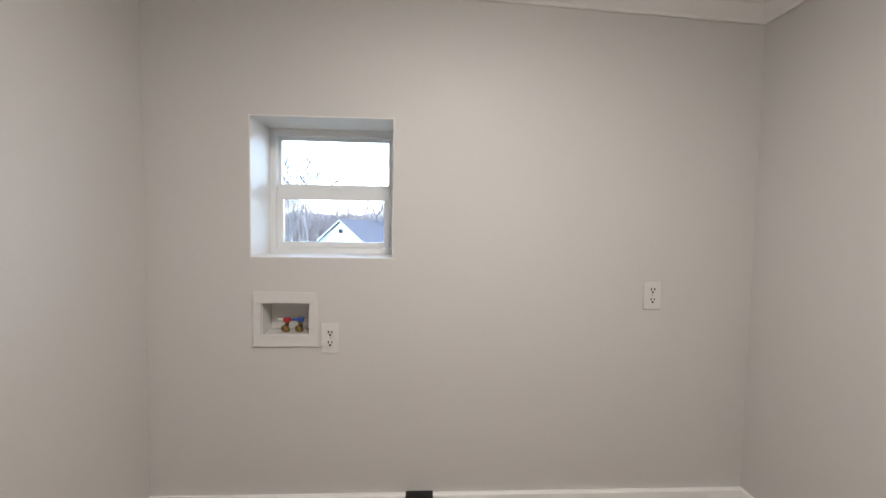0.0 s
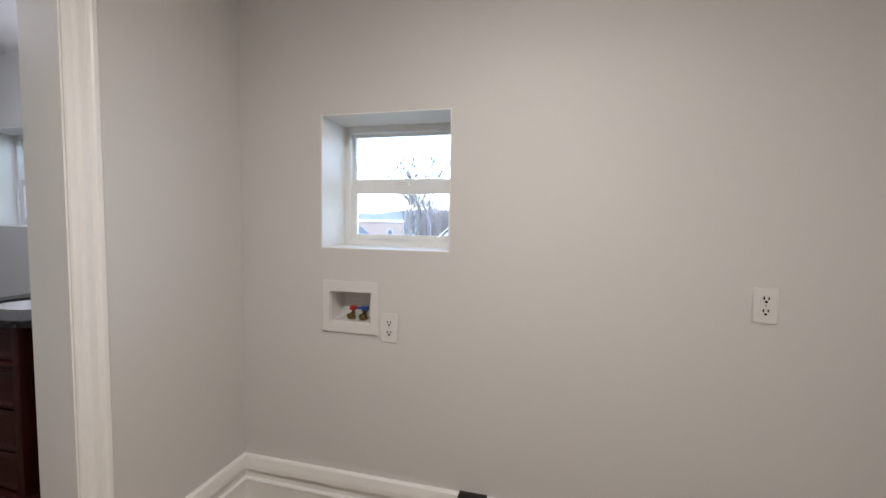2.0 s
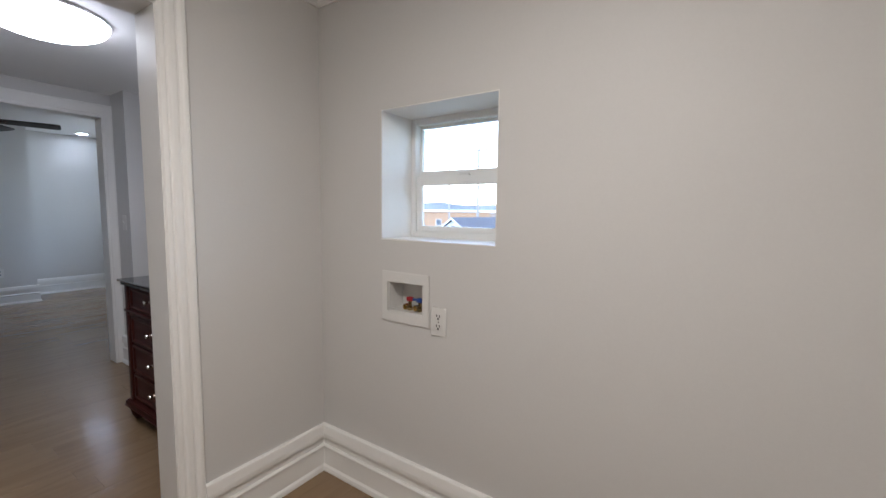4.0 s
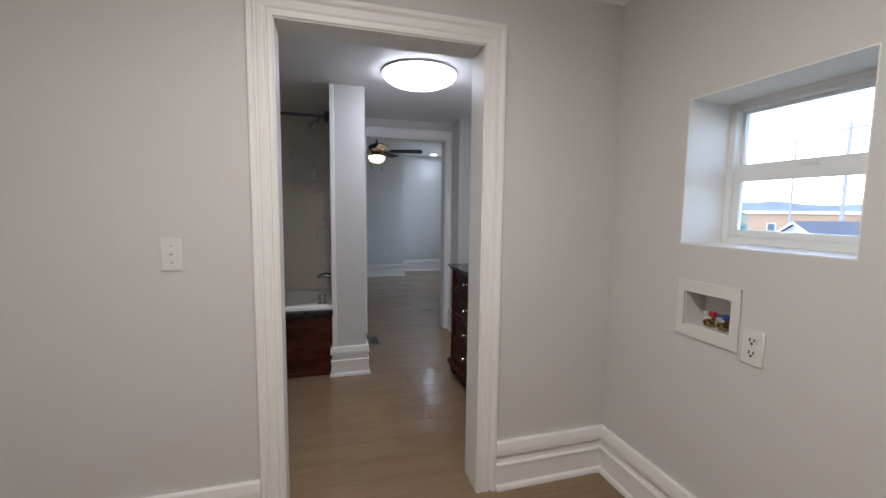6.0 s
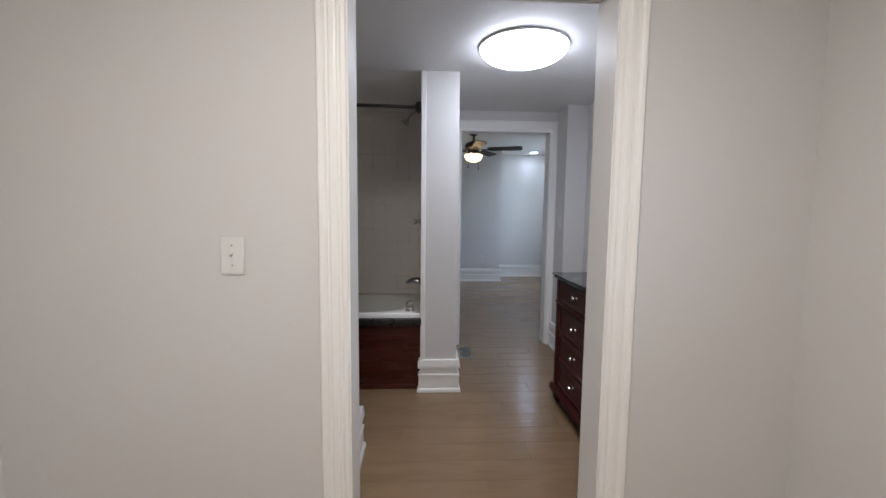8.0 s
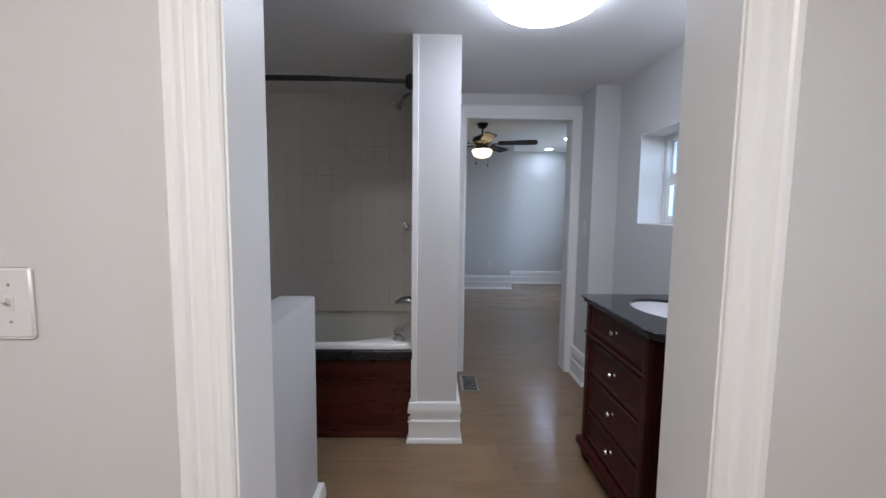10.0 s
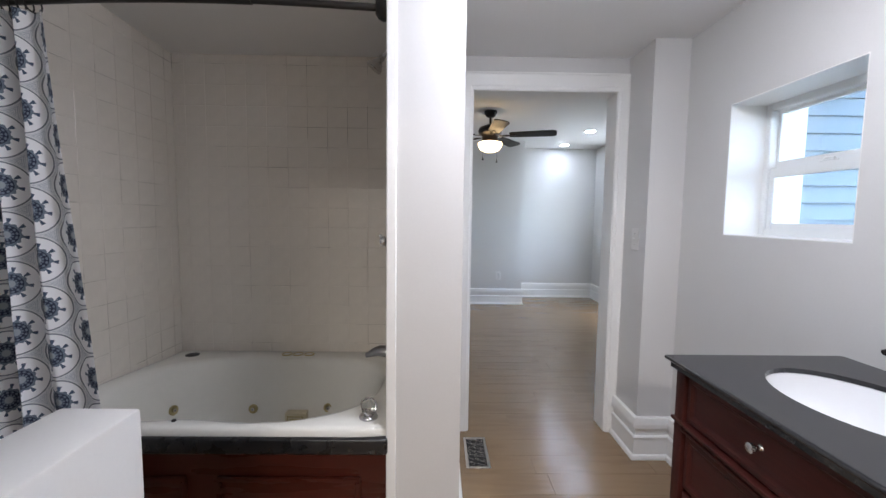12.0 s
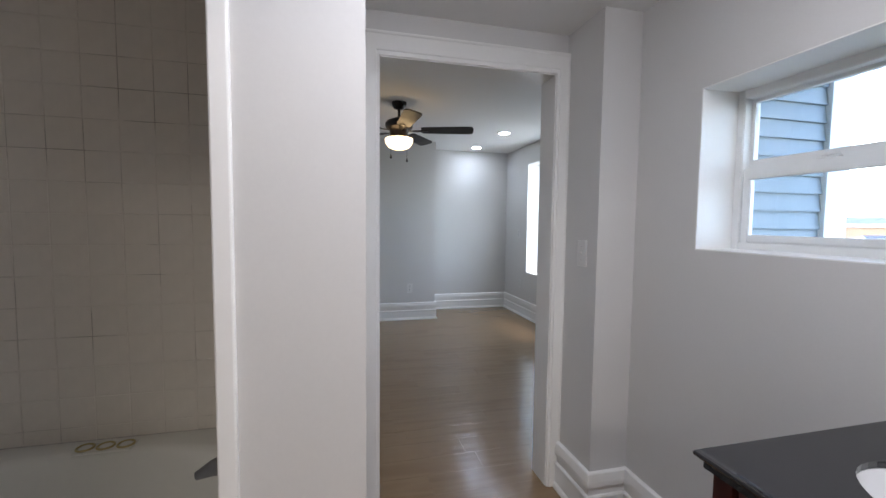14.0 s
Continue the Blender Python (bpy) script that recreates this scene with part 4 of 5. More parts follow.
# shower and tub fittings on the alcove end wall
sh = thing("wall_shower", "chrome wall shower on a bent arm", "shower", (-2.77, 0.62, 2.06))
part("flange", lathe(bmesh.new(), [(0.03, 0), (0.028, 0.006), (0.012, 0.012)], (-2.77, 0.612, 2.06), (0, -1, 0), 20), "chrome", sh, "", True)
part("arm", tube(bmesh.new(), [(-2.77, 0.612, 2.06), (-2.77, 0.575, 2.062), (-2.772, 0.54, 2.05), (-2.774, 0.51, 2.022)], 0.0095, 12), "dark_chrome", sh, "", True)
part("head", lathe(bmesh.new(), [(0.013, 0), (0.016, 0.012), (0.013, 0.02), (0.022, 0.034), (0.036, 0.055), (0.04, 0.068), (0.037, 0.074), (0.006, 0.076)], (-2.774, 0.512, 2.025), (0, -0.62, -0.78), 28), "nickel", sh, "", True)
vl = thing("shower_valve", "chrome shower valve handle on the alcove end wall", "shower valve", (-2.35, 0.62, 1.175))
part("escutcheon", lathe(bmesh.new(), [(0.04, 0), (0.038, 0.006), (0.02, 0.01)], (-2.35, 0.612, 1.175), (0, -1, 0), 24), "chrome", vl, "", True)
part("stem", lathe(bmesh.new(), [(0.016, 0.006), (0.014, 0.02), (0.012, 0.028), (0.018, 0.032), (0.021, 0.042), (0.018, 0.052), (0.003, 0.055)], (-2.35, 0.612, 1.175), (0, -1, 0), 20), "chrome", vl, "", True)
part("lever", tube(bmesh.new(), [(-2.35, 0.572, 1.178), (-2.35, 0.566, 1.19), (-2.35, 0.556, 1.199)], [0.009, 0.007, 0.006], 10), "chrome", vl, "", True)
spt = thing("tub_spout", "curved metal tub spout over the bathtub", "tub spout", (-2.335, 0.62, 0.745))
bm = tube(bmesh.new(), [(-2.335, 0.612, 0.738), (-2.335, 0.59, 0.746), (-2.335, 0.56, 0.748), (-2.335, 0.54, 0.743), (-2.335, 0.505, 0.728)], [0.018, 0.019, 0.017, 0.014, 0.007], 16, 1.3)
part("spout", bm, "dark_chrome", spt, "", True)
part("spout_flange", lathe(bmesh.new(), [(0.034, 0), (0.03, 0.008), (0.02, 0.01)], (-2.335, 0.612, 0.738), (0, -1, 0), 20), "dark_chrome", spt, "", True)

# curved curtain rod, rings and curtain
rod = thing("curtain_rod", "black curved shower curtain rod with round flanges", "curtain rod", (-2.10, 0.0, 1.925))
RP = [(-2.16 + 0.045 * i / 24 + 0.045 * math.sin(math.pi * i / 24), 0.615 - 1.26 * i / 24, 1.944 - 0.027 * i / 24) for i in range(25)]
part("tube", tube(bmesh.new(), RP[:9], 0.0112, 14), "black", rod, "", True)
part("sleeve", tube(bmesh.new(), RP[8:], 0.0138, 14), "black", rod, "", True)
part("flange", lathe(bmesh.new(), [(0.038, 0), (0.04, 0.01), (0.034, 0.026), (0.02, 0.036)], (-2.16, 0.607, 1.944), (0.15, -1, 0), 24), "black", rod, "round black wall flange", True)
part("flange", lathe(bmesh.new(), [(0.038, 0), (0.04, 0.01), (0.034, 0.026), (0.02, 0.036)], (-2.115, -0.6495, 1.917), (0.15, 1, 0), 24), "black", rod, "round black wall flange", True)

cur = thing("shower_curtain", "white shower curtain printed with blue medallions, drawn aside", "shower curtain", (-2.06, -0.5, 0.25))
me_bm = bmesh.new()
uvl = me_bm.loops.layers.uv.new("UVMap")
NU, NV = 96, 40
FOLDS = 3.2
ARC = [0.0]
gridv = []
for j in range(NV + 1):
    f = j / NV
    z = 1.885 - f * 1.63
    y1 = -0.425 + 0.175 * f
    y0 = -0.636 + 0.03 * f
    amp = 0.045 * (1 - 0.25 * f) + 0.006 * math.sin(5 * f)
    row = []
    for i in range(NU + 1):
        s = i / NU
        ph = 2 * math.pi * FOLDS * s ** 0.8
        y = y0 + (y1 - y0) * s + 0.010 * math.sin(2 * ph + 0.6) * (1 - s)
        x = -2.088 + 0.036 * f + amp * math.sin(ph + 0.5 * math.sin(2.2 * f)) * (1 - 0.78 * s) + 0.003 * math.sin(9 * f + 6 * s)
        row.append((me_bm.verts.new((x, y, z)), s))
    gridv.append(row)
mid = gridv[NV // 2]
for i in range(NU):
    ARC.append(ARC[-1] + (mid[i + 1][0].co - mid[i][0].co).length)
for j in range(NV):
    for i in range(NU):
        q = [(gridv[j][i], j, i), (gridv[j][i + 1], j, i + 1), (gridv[j + 1][i + 1], j + 1, i + 1), (gridv[j + 1][i], j + 1, i)]
        fc = me_bm.faces.new([a[0][0] for a in q])
        for lp, a in zip(fc.loops, q):
            lp[uvl].uv = (ARC[a[2]] - ARC[NU] + 0.135, a[1] / NV * 1.63)
part("cloth", me_bm, "curtain", cur, "", True)
for k in range(7):
    y = -0.63 + 0.027 * k
    part("ring", torus(bmesh.new(), (-2.115 + 0.0357 * (y + 0.645) / -1.26 + 0.045 * math.sin(math.pi * (0.615 - y) / 1.26), y, 1.906), (0.2, 1, 0), 0.024, 0.0025, 18, 6), "black", cur, "black wire curtain ring", True)

# ---- vanity ----
van = thing("vanity_cabinet", "dark cherry vanity cabinet with panelled drawers and nickel knobs", "vanity", (-1.4, 1.78, 0.0))
VX0, VX1, VE = -1.965, -1.385, -0.80
VF, VC = 1.512, 1.560
part("side_panel", box(VX0, VF + 0.02, 0.10, VX0 + 0.018, NB - 0.034, 0.828, 0.002), "cherry", van)
part("side_panel", box(VX1 - 0.018, VF + 0.02, 0.10, VX1, NB - 0.034, 0.828, 0.002), "cherry", van)
part("back_panel", box(VX0 + 0.018, NB - 0.05, 0.10, VX1 - 0.018, NB - 0.036, 0.828), "cherry", van)
part("bottom_panel", box(VX0 + 0.018, VF + 0.02, 0.10, VX1 - 0.018, NB - 0.05, 0.118), "cherry", van)
part("face_frame", box(VX0 + 0.018, VF + 0.018, 0.118, VX1 - 0.018, VF + 0.034, 0.828), "cherry", van)
part("center_body", box(VX1 + 0.096, VC + 0.02, 0.10, VE, NB - 0.034, 0.828, 0.002), "cherry", van)
for x in (VX0 - 0.004, VX1 - 0.030):
    bm = box(x, VF - 0.004, 0.10, x + 0.04, VF + 0.03, 0.828, 0.004)
    part("corner_post", bm, "cherry", van, "", True)
curve = [(VX1 + 0.003, VF + 0.006), (VX1 + 0.004, VF + 0.06), (VX1 + 0.02, VF + 0.085), (VX1 + 0.05, VF + 0.085), (VX1 + 0.075, VF + 0.062), (VX1 + 0.088, VC + 0.006), (VX1 + 0.095, VC)]
part("curved_panel", prism(curve + [(VX1 + 0.095, VF + 0.11), (VX1 + 0.003, VF + 0.11)], 0.10, 0.828), "cherry", van)


def front(x0, x1, z0, z1, y, nm):
    """A drawer or door front with a raised frame, a bead and a sunk panel."""
    bm = bmesh.new()
    rr = []
    for g, d in ((0, 0.012), (0, -0.004), (0.003, -0.007), (0.016, -0.007), (0.019, -0.003), (0.024, 0.0), (0.03, 0.001)):
        rr.append([(x0 + g, y + d, z0 + g), (x1 - g, y + d, z0 + g), (x1 - g, y + d, z1 - g), (x0 + g, y + d, z1 - g)])
    rings_bm(bm, rr, cap0=False)
    return part(nm, bm, "cherry_h" if nm == "drawer" else "cherry", van)


def knob(parent, x, y, z):
    k = part("knob", lathe(bmesh.new(), [(0.009, 0), (0.008, 0.003), (0.0045, 0.006), (0.0045, 0.014), (0.011, 0.018), (0.0135, 0.023), (0.012, 0.028), (0.003, 0.03)], (x, y, z), (0, -1, 0), 18), "nickel", parent, "polished nickel knob", True)


DX0, DX1 = VX0 + 0.04, VX1 - 0.033
for z0, z1 in ((0.682, 0.818), (0.478, 0.642), (0.296, 0.468), (0.128, 0.286)):
    d = front(DX0, DX1, z0, z1, VF + 0.012, "drawer")
    knob(d, -1.662, VF + 0.012, (z0 + z1) / 2 + 0.005)
for z0, z1, o in ((0.646, 0.655, 0.006), (0.655, 0.667, 0.002), (0.667, 0.678, 0.012)):
    part("moulding_rail", box(VX0 - o, VF - o + 0.002, z0, VX1 + o * 0.5, VF + 0.04, z1 - 0.0005, 0.003, 3), "cherry_h", van, "", True)
for z0, z1, o in ((0.646, 0.655, 0.006), (0.655, 0.667, 0.002), (0.667, 0.678, 0.012)):
    part("moulding_rail", box(VX1 + 0.09, VC - o, z0, VE, VC + 0.03, z1 - 0.0005, 0.003, 3), "cherry_h", van, "", True)
d = front(VX1 + 0.11, VE - 0.06, 0.682, 0.818, VC + 0.008, "drawer")
knob(d, -1.091, VC + 0.01, 0.748)
d = front(VX1 + 0.11, VE - 0.06, 0.128, 0.64, VC + 0.008, "door")
knob(d, -1.17, VC + 0.01, 0.50)
bm = bmesh.new()
out = [(VX0 - 0.022, NB - 0.034), (VX0 - 0.022, VF - 0.022), (VX1 + 0.012, VF - 0.022), (VX1 + 0.03, VF - 0.012), (VX1 + 0.1, VC - 0.022), (VE, VC - 0.02), (VE, NB - 0.034)]
bm = prism(out, 0.082, 0.118)
bmesh.ops.bevel(bm, geom=[e for e in bm.edges if e.calc_face_angle(0) > 0.5], offset=0.006, segments=2, affect='EDGES')
part("base_moulding", bm, "cherry_h", van, "", True)
for x, y in ((VX0 + 0.03, VF + 0.02), (VX1 - 0.03, VF + 0.02), (VE - 0.05, VC + 0.03), (VX0 + 0.03, 1.93), (VE - 0.05, 1.93)):
    part("foot", lathe(bmesh.new(), [(0.016, 0), (0.022, 0.01), (0.032, 0.035), (0.036, 0.06), (0.03, 0.075), (0.026, 0.083)], (x, y, 0.001), n=20), "cherry", van, "turned bun foot", True)

SX, SY, SA, SB = -1.668, 1.762, 0.212, 0.155
ell = [(SX + SA * math.cos(2 * math.pi * i / 48), SY + SB * math.sin(2 * math.pi * i / 48)) for i in range(48)]
ctop = [(-1.985, NB - 0.002), (-1.985, 1.485), (-1.372, 1.483), (-1.352, 1.485), (-1.336, 1.493), (-1.318, 1.504), (-1.298, 1.517), (-1.272, 1.526), (-1.24, 1.530), (-0.785, 1.530), (-0.785, NB - 0.002)]
bm = prism(ctop, 0.848, 0.861, holes=(ell,))
cnt = thing("countertop", "polished black granite countertop with a moulded edge", "countertop", (-1.4, 1.78, 0.83))
part("slab", bm, "granite", cnt)
inner = [(max(-1.978, x + (0.008 if x < -1.9 else 0)), y + (0.009 if y < 1.9 else 0)) for x, y in ctop]
big = [(SX + (x - SX) * 1.1, SY + (y - SY) * 1.1) for x, y in ell]
part("lower_edge", prism(inner, 0.829, 0.8475, holes=(big,)), "granite", cnt)
bm = tube(bmesh.new(), [(-1.985, 2.02, 0.8545), (-1.985, 1.485, 0.8545), (-1.372, 1.483, 0.8545), *[(a, b, 0.8545) for a, b in ctop[3:10]]], 0.0065, 10)
part("bullnose", bm, "granite", cnt, "", True)
snk = thing("sink_basin", "white oval undermount basin", "sink", (SX, SY, 0.69))
rings = []
for s, z in ((1.06, 0.8465), (1.0, 0.8465), (0.985, 0.83), (0.93, 0.78), (0.8, 0.735), (0.55, 0.708), (0.2, 0.70), (0.02, 0.699)):
    rings.append([(SX + SA * s * math.cos(2 * math.pi * i / 48), SY + SB * s * math.sin(2 * math.pi * i / 48), z) for i in range(48)])
part("bowl", rings_bm(bmesh.new(), rings, cap0=False), "porcelain", snk, "", True)
part("drain", lathe(bmesh.new(), [(0.022, 0), (0.02, 0.003), (0.012, 0.002), (0.002, 0.005)], (SX, SY, 0.7), n=20), "bronze", snk, "", True)
part("overflow", lathe(bmesh.new(), [(0.009, 0), (0.007, 0.002), (0.003, 0.0)], (SX - 0.045, SY + 0.139, 0.80), (0.2, -1, 0.3), 14), "chrome", snk, "", True)

FXX, FYY = -1.634, 1.95
fau = thing("faucet", "oil-rubbed bronze arched faucet with two lever handles", "faucet", (FXX, FYY, 0.861))
part("spout_base", lathe(bmesh.new(), [(0.031, 0), (0.031, 0.006), (0.026, 0.012), (0.027, 0.016), (0.022, 0.024), (0.019, 0.03)], (FXX, FYY, 0.8615), n=28), "bronze", fau, "", True)
part("spout", tube(bmesh.new(), [(FXX, FYY, 0.885), (FXX, FYY + 0.001, 0.92), (FXX, FYY - 0.003, 0.955), (FXX, FYY - 0.014, 0.99), (FXX, FYY - 0.033, 1.017), (FXX, FYY - 0.057, 1.030), (FXX, FYY - 0.082, 1.028),
                                 (FXX, FYY - 0.101, 1.013), (FXX, FYY - 0.108, 0.997), (FXX, FYY - 0.110, 0.99)], [0.0195, 0.018, 0.0165, 0.0155, 0.0145, 0.0135, 0.0125, 0.0125, 0.014, 0.0135], 18), "bronze", fau, "", True)
part("lift_rod", tube(bmesh.new(), [(FXX, FYY + 0.012, 0.93), (FXX, FYY + 0.022, 0.966), (FXX, FYY + 0.025, 0.974)], [0.003, 0.003, 0.007], 10), "bronze", fau, "", True)
for s in (-1, 1):
    hx = FXX + s * 0.103
    hb = part("handle_base", lathe(bmesh.new(), [(0.026, 0), (0.026, 0.006), (0.0225, 0.008), (0.0245, 0.013), (0.0245, 0.018), (0.021, 0.02), (0.0225, 0.025), (0.0215, 0.032), (0.0205, 0.044), (0.016, 0.054), (0.0105, 0.059), (0.0145, 0.065), (0.0135, 0.073), (0.003, 0.078)], (hx, FYY, 0.8615), n=24), "bronze", fau, "", True)
    part("lever", tube(bmesh.new(), [(hx, FYY - 0.002, 0.930), (hx + s * 0.018, FYY - 0.012, 0.931), (hx + s * 0.03, FYY - 0.02, 0.938), (hx + s * 0.042, FYY - 0.027, 0.943), (hx + s * 0.047, FYY - 0.03, 0.944)], [0.006, 0.0055, 0.0065, 0.0075, 0.003], 12, 1.3), "bronze", hb, "", True)

sp = thing("soap_bottle", "half-full clear bottle of orange hand soap with a pump", "soap bottle", (-1.452, 1.912, 0.861))
sx, sy = -1.452, 1.912


def oval_rings(prof):
    return [[(sx + r * 1.15 * math.cos(a), sy + r * 0.72 * math.sin(a), 0.8615 + h) for a in [2 * math.pi * i / 28 for i in range(28)]] for r, h in prof]


part("bottle", rings_bm(bmesh.new(), oval_rings([(0.02, 0), (0.0235, 0.004), (0.0235, 0.092), (0.0228, 0.098)])), "soap", sp, "translucent orange soap", True)
part("bottle_shoulder", rings_bm(bmesh.new(), oval_rings([(0.0227, 0.0985), (0.022, 0.105), (0.016, 0.118), (0.013, 0.128)])), "crystal", sp, "clear empty shoulder of the bottle", True)
rr = [[(sx + 0.0276 * math.cos(a), sy + 0.0174 * math.sin(a), 0.8615 + h) for a in [math.pi + 0.2 + i * 0.1 for i in range(14)]] for h in (0.05, 0.092)]
part("front_label", rings_bm(bmesh.new(), rr, False, False, False), "label", sp, "pale printed label")
part("pump_collar", lathe(bmesh.new(), [(0.015, 0.128), (0.015, 0.146), (0.008, 0.15), (0.006, 0.165)], (sx, sy, 0.8615), n=20), "plastic", sp, "clear white pump collar", True)
bm = lathe(bmesh.new(), [(0.009, 0.163), (0.009, 0.172), (0.004, 0.175)], (sx, sy, 0.8615), n=16)
tube(bm, [(sx, sy, 1.03), (sx - 0.02, sy - 0.01, 1.032), (sx - 0.036, sy - 0.018, 1.028)], [0.006, 0.0045, 0.003], 10)
part("pump_head", bm, "yellow", sp, "pale yellow pump nozzle", True)

# mirror
MX, MZ, HH, RC, RR = -1.375, 1.425, 0.267, 0.173, 0.212


def quatrefoil(o, n=14):
    """Outline of a square with a round lobe on each side, drawn in by o."""
    h, R = HH - o, RR - o
    dx = h - RC
    ch = math.sqrt(R * R - dx * dx)
    a0 = math.atan2(ch, dx)
    one = [(h, -h), (h, -ch)] + [(RC + R * math.cos(a), R * math.sin(a)) for a in [-a0 + 2 * a0 * i / n for i in range(1, n)]] + [(h, ch)]
    pts = []
    for k in range(4):
        c, s = math.cos(k * math.pi / 2), math.sin(k * math.pi / 2)
        pts += [(x * c - y * s, x * s + y * c) for x, y in one]
    return pts


mir = thing("wall_mirror", "quatrefoil wall mirror in a carved espresso wood frame", "mirror", (MX, NB, MZ))
rr = [[(MX + x, NB - d, MZ + z) for x, z in quatrefoil(o)] for o, d in ((0, 0.001), (0, 0.022), (0.004, 0.028), (0.022, 0.031), (0.03, 0.026), (0.036, 0.02), (0.044, 0.022), (0.05, 0.02), (0.054, 0.013), (0.066, 0.012), (0.07, 0.015), (0.074, 0.012), (0.074, 0.004))]
part("frame", rings_bm(bmesh.new(), rr, False, False), "espresso", mir, "", True)
part("glass", prism([(MX + x, MZ + z) for x, z in quatrefoil(0.072)], NB - 0.007, NB - 0.003, 'y'), "mirror", mir, "silvered mirror glass")

# floor register
reg = thing("floor_register", "rectangular scrollwork metal floor register", "floor register", (-2.885, 1.0, 0.0))
# flat black sheet on the floor: the hollow's shade put into its colour
part("well", box(-3.015, 0.952, 0.0005, -2.755, 1.054, 0.0022), "dark", reg, "black sheet that stands for the dark opening below the grille")
bm = bmesh.new()
for a in ((-3.03, 0.94, -2.74, 0.956), (-3.03, 1.05, -2.74, 1.066), (-3.03, 0.956, -3.012, 1.05), (-2.758, 0.956, -2.74, 1.05)):
    bx(bm, a[0], a[1], 0.001, a[2], a[3], 0.006)
bmesh.ops.bevel(bm, geom=list(bm.edges), offset=0.0015, segments=1, affect='EDGES')
part("rim", bm, "nickel", reg, "dull nickel rim", True)
bm = bmesh.new()
for i in range(7):
    for j in range(3):
        cx, cy = -2.995 + 0.0368 * i, 0.972 + 0.0305 * j
        s = 1 if (i + j) % 2 else -1
        pts = [(cx + s * (0.019 - 0.0022 * k) * math.cos(0.62 * k + i), cy + (0.016 - 0.0018 * k) * math.sin(0.62 * k + i), 0.0042) for k in range(8)]
        tube(bm, pts, 0.0016, 6)
    tube(bm, [(-3.012 + 0.0368 * i, 0.957, 0.004), (-3.0 + 0.0368 * i, 1.0, 0.004), (-2.982 + 0.0368 * i, 1.049, 0.004)], 0.0016, 6)
part("scrollwork", bm, "nickel", reg, "curled metal scrollwork")

# ---- outside ----
GZ = -3.2
shell("ground", box(-400, -400, GZ - 1, 400, 400, GZ), "grass", "pale winter grass and open ground")
bm = bmesh.new()
random.seed(4)
prev = None
for i in range(73):
    a = radians(15 + 2.1 * i)
    R = 230
    h = 5 + 4.5 * noise.noise((i * 0.17, 2.3, 0)) + 2.5 * noise.noise((i * 0.7, 8.1, 0)) + 1.2 * random.random()
    v = [bm.verts.new((R * math.cos(a), R * math.sin(a), GZ)), bm.verts.new((R * math.cos(a), R * math.sin(a), 2.0 + h)), bm.verts.new((1.5 * R * math.cos(a), 1.5 * R * math.sin(a), GZ))]
    if prev:
        bm.faces.new((prev[0], v[0], v[1], prev[1]))
        bm.faces.new((prev[1], v[1], v[2], prev[2]))
    prev = v
shell("backdrop_hills", bm, "woods", "low wooded hills on the horizon")


def house(cx, cy, yaw, half, length, eave, peak, wall_m, roof_m, label, nwin=2):
    """A gabled house: its gable end at (cx, cy), the ridge running away along yaw."""
    t = thing("house", label, "house", (cx, cy, GZ))
    q = Matrix.Translation((cx, cy, 0)) @ Matrix.Rotation(radians(yaw), 4, 'Z')

    def put(nm, bm, m, parent=t, lab=""):
        bmesh.ops.transform(bm, matrix=q, verts=bm.verts)
        return part(nm, bm, m, parent, lab)

    prof = [(-half, GZ), (half, GZ), (half, eave), (0, peak - 0.12), (-half, eave)]
    put("walls", rings_bm(bmesh.new(), [[(0, y, z) for y, z in prof], [(length, y, z) for y, z in prof]]), wall_m)
    o = 0.35
    sl = (peak - eave) / half
    for s in (-1, 1):
        lo = eave - sl * o
        rf = [(s * (half + o), lo), (0, peak), (0, peak + 0.14), (s * (half + o), lo + 0.14)]
        put("roof", rings_bm(bmesh.new(), [[(-0.3, y, z) for y, z in rf], [(length + 0.3, y, z) for y, z in rf]]), roof_m)
        bd = [(s * (half + o), lo - 0.08), (0, peak - 0.08), (0, peak + 0.1), (s * (half + o), lo + 0.1)]
        put("bargeboard", rings_bm(bmesh.new(), [[(-0.36, y, z) for y, z in bd], [(-0.31, y, z) for y, z in bd]]), "ext_white")
    for k in range(nwin):
        y = (k - (nwin - 1) / 2) * half * 0.9
        w = put("window", box(-0.06, y - 0.4, eave - 1.6, -0.001, y + 0.4, eave - 0.4), "ext_white")
        put("pane", box(-0.08, y - 0.32, eave - 1.5, -0.06, y + 0.32, eave - 0.5), "far_glass", w)
    put("attic_vent", box(-0.05, -0.25, (eave + peak) / 2 - 0.2, -0.001, 0.25, (eave + peak) / 2 + 0.2), "dark")


def block(x0, y0, x1, y1, depth, top, wall_m, label):
    """A long flat-roofed building with one face from (x0, y0) to (x1, y1)."""
    t = thing("flat_building", label, "building", (x0, y0, GZ))
    d = Vector((x1 - x0, y1 - y0))
    ln = d.length
    q = Matrix.Translation((x0, y0, 0)) @ Matrix.Rotation(math.atan2(d.y, d.x), 4, 'Z')

    def put(nm, bm, m, parent=t):
        bmesh.ops.transform(bm, matrix=q, verts=bm.verts)
        return part(nm, bm, m, parent)

    put("walls", box(0, 0, GZ, ln, depth, top), wall_m)
    put("roof", box(-0.3, -0.3, top, ln + 0.3, depth + 0.3, top + 0.45), "white_roof")
    n = int(ln // 4)
    for k in range(n):
        u = (k + 0.5) * ln / n
        w = put("window", box(u - 0.6, -0.08, top - 3.0, u + 0.6, -0.001, top - 1.6), "ext_white")
        put("pane", box(u - 0.5, -0.11, top - 2.9, u + 0.5, -0.08, top - 1.7), "far_glass", w)


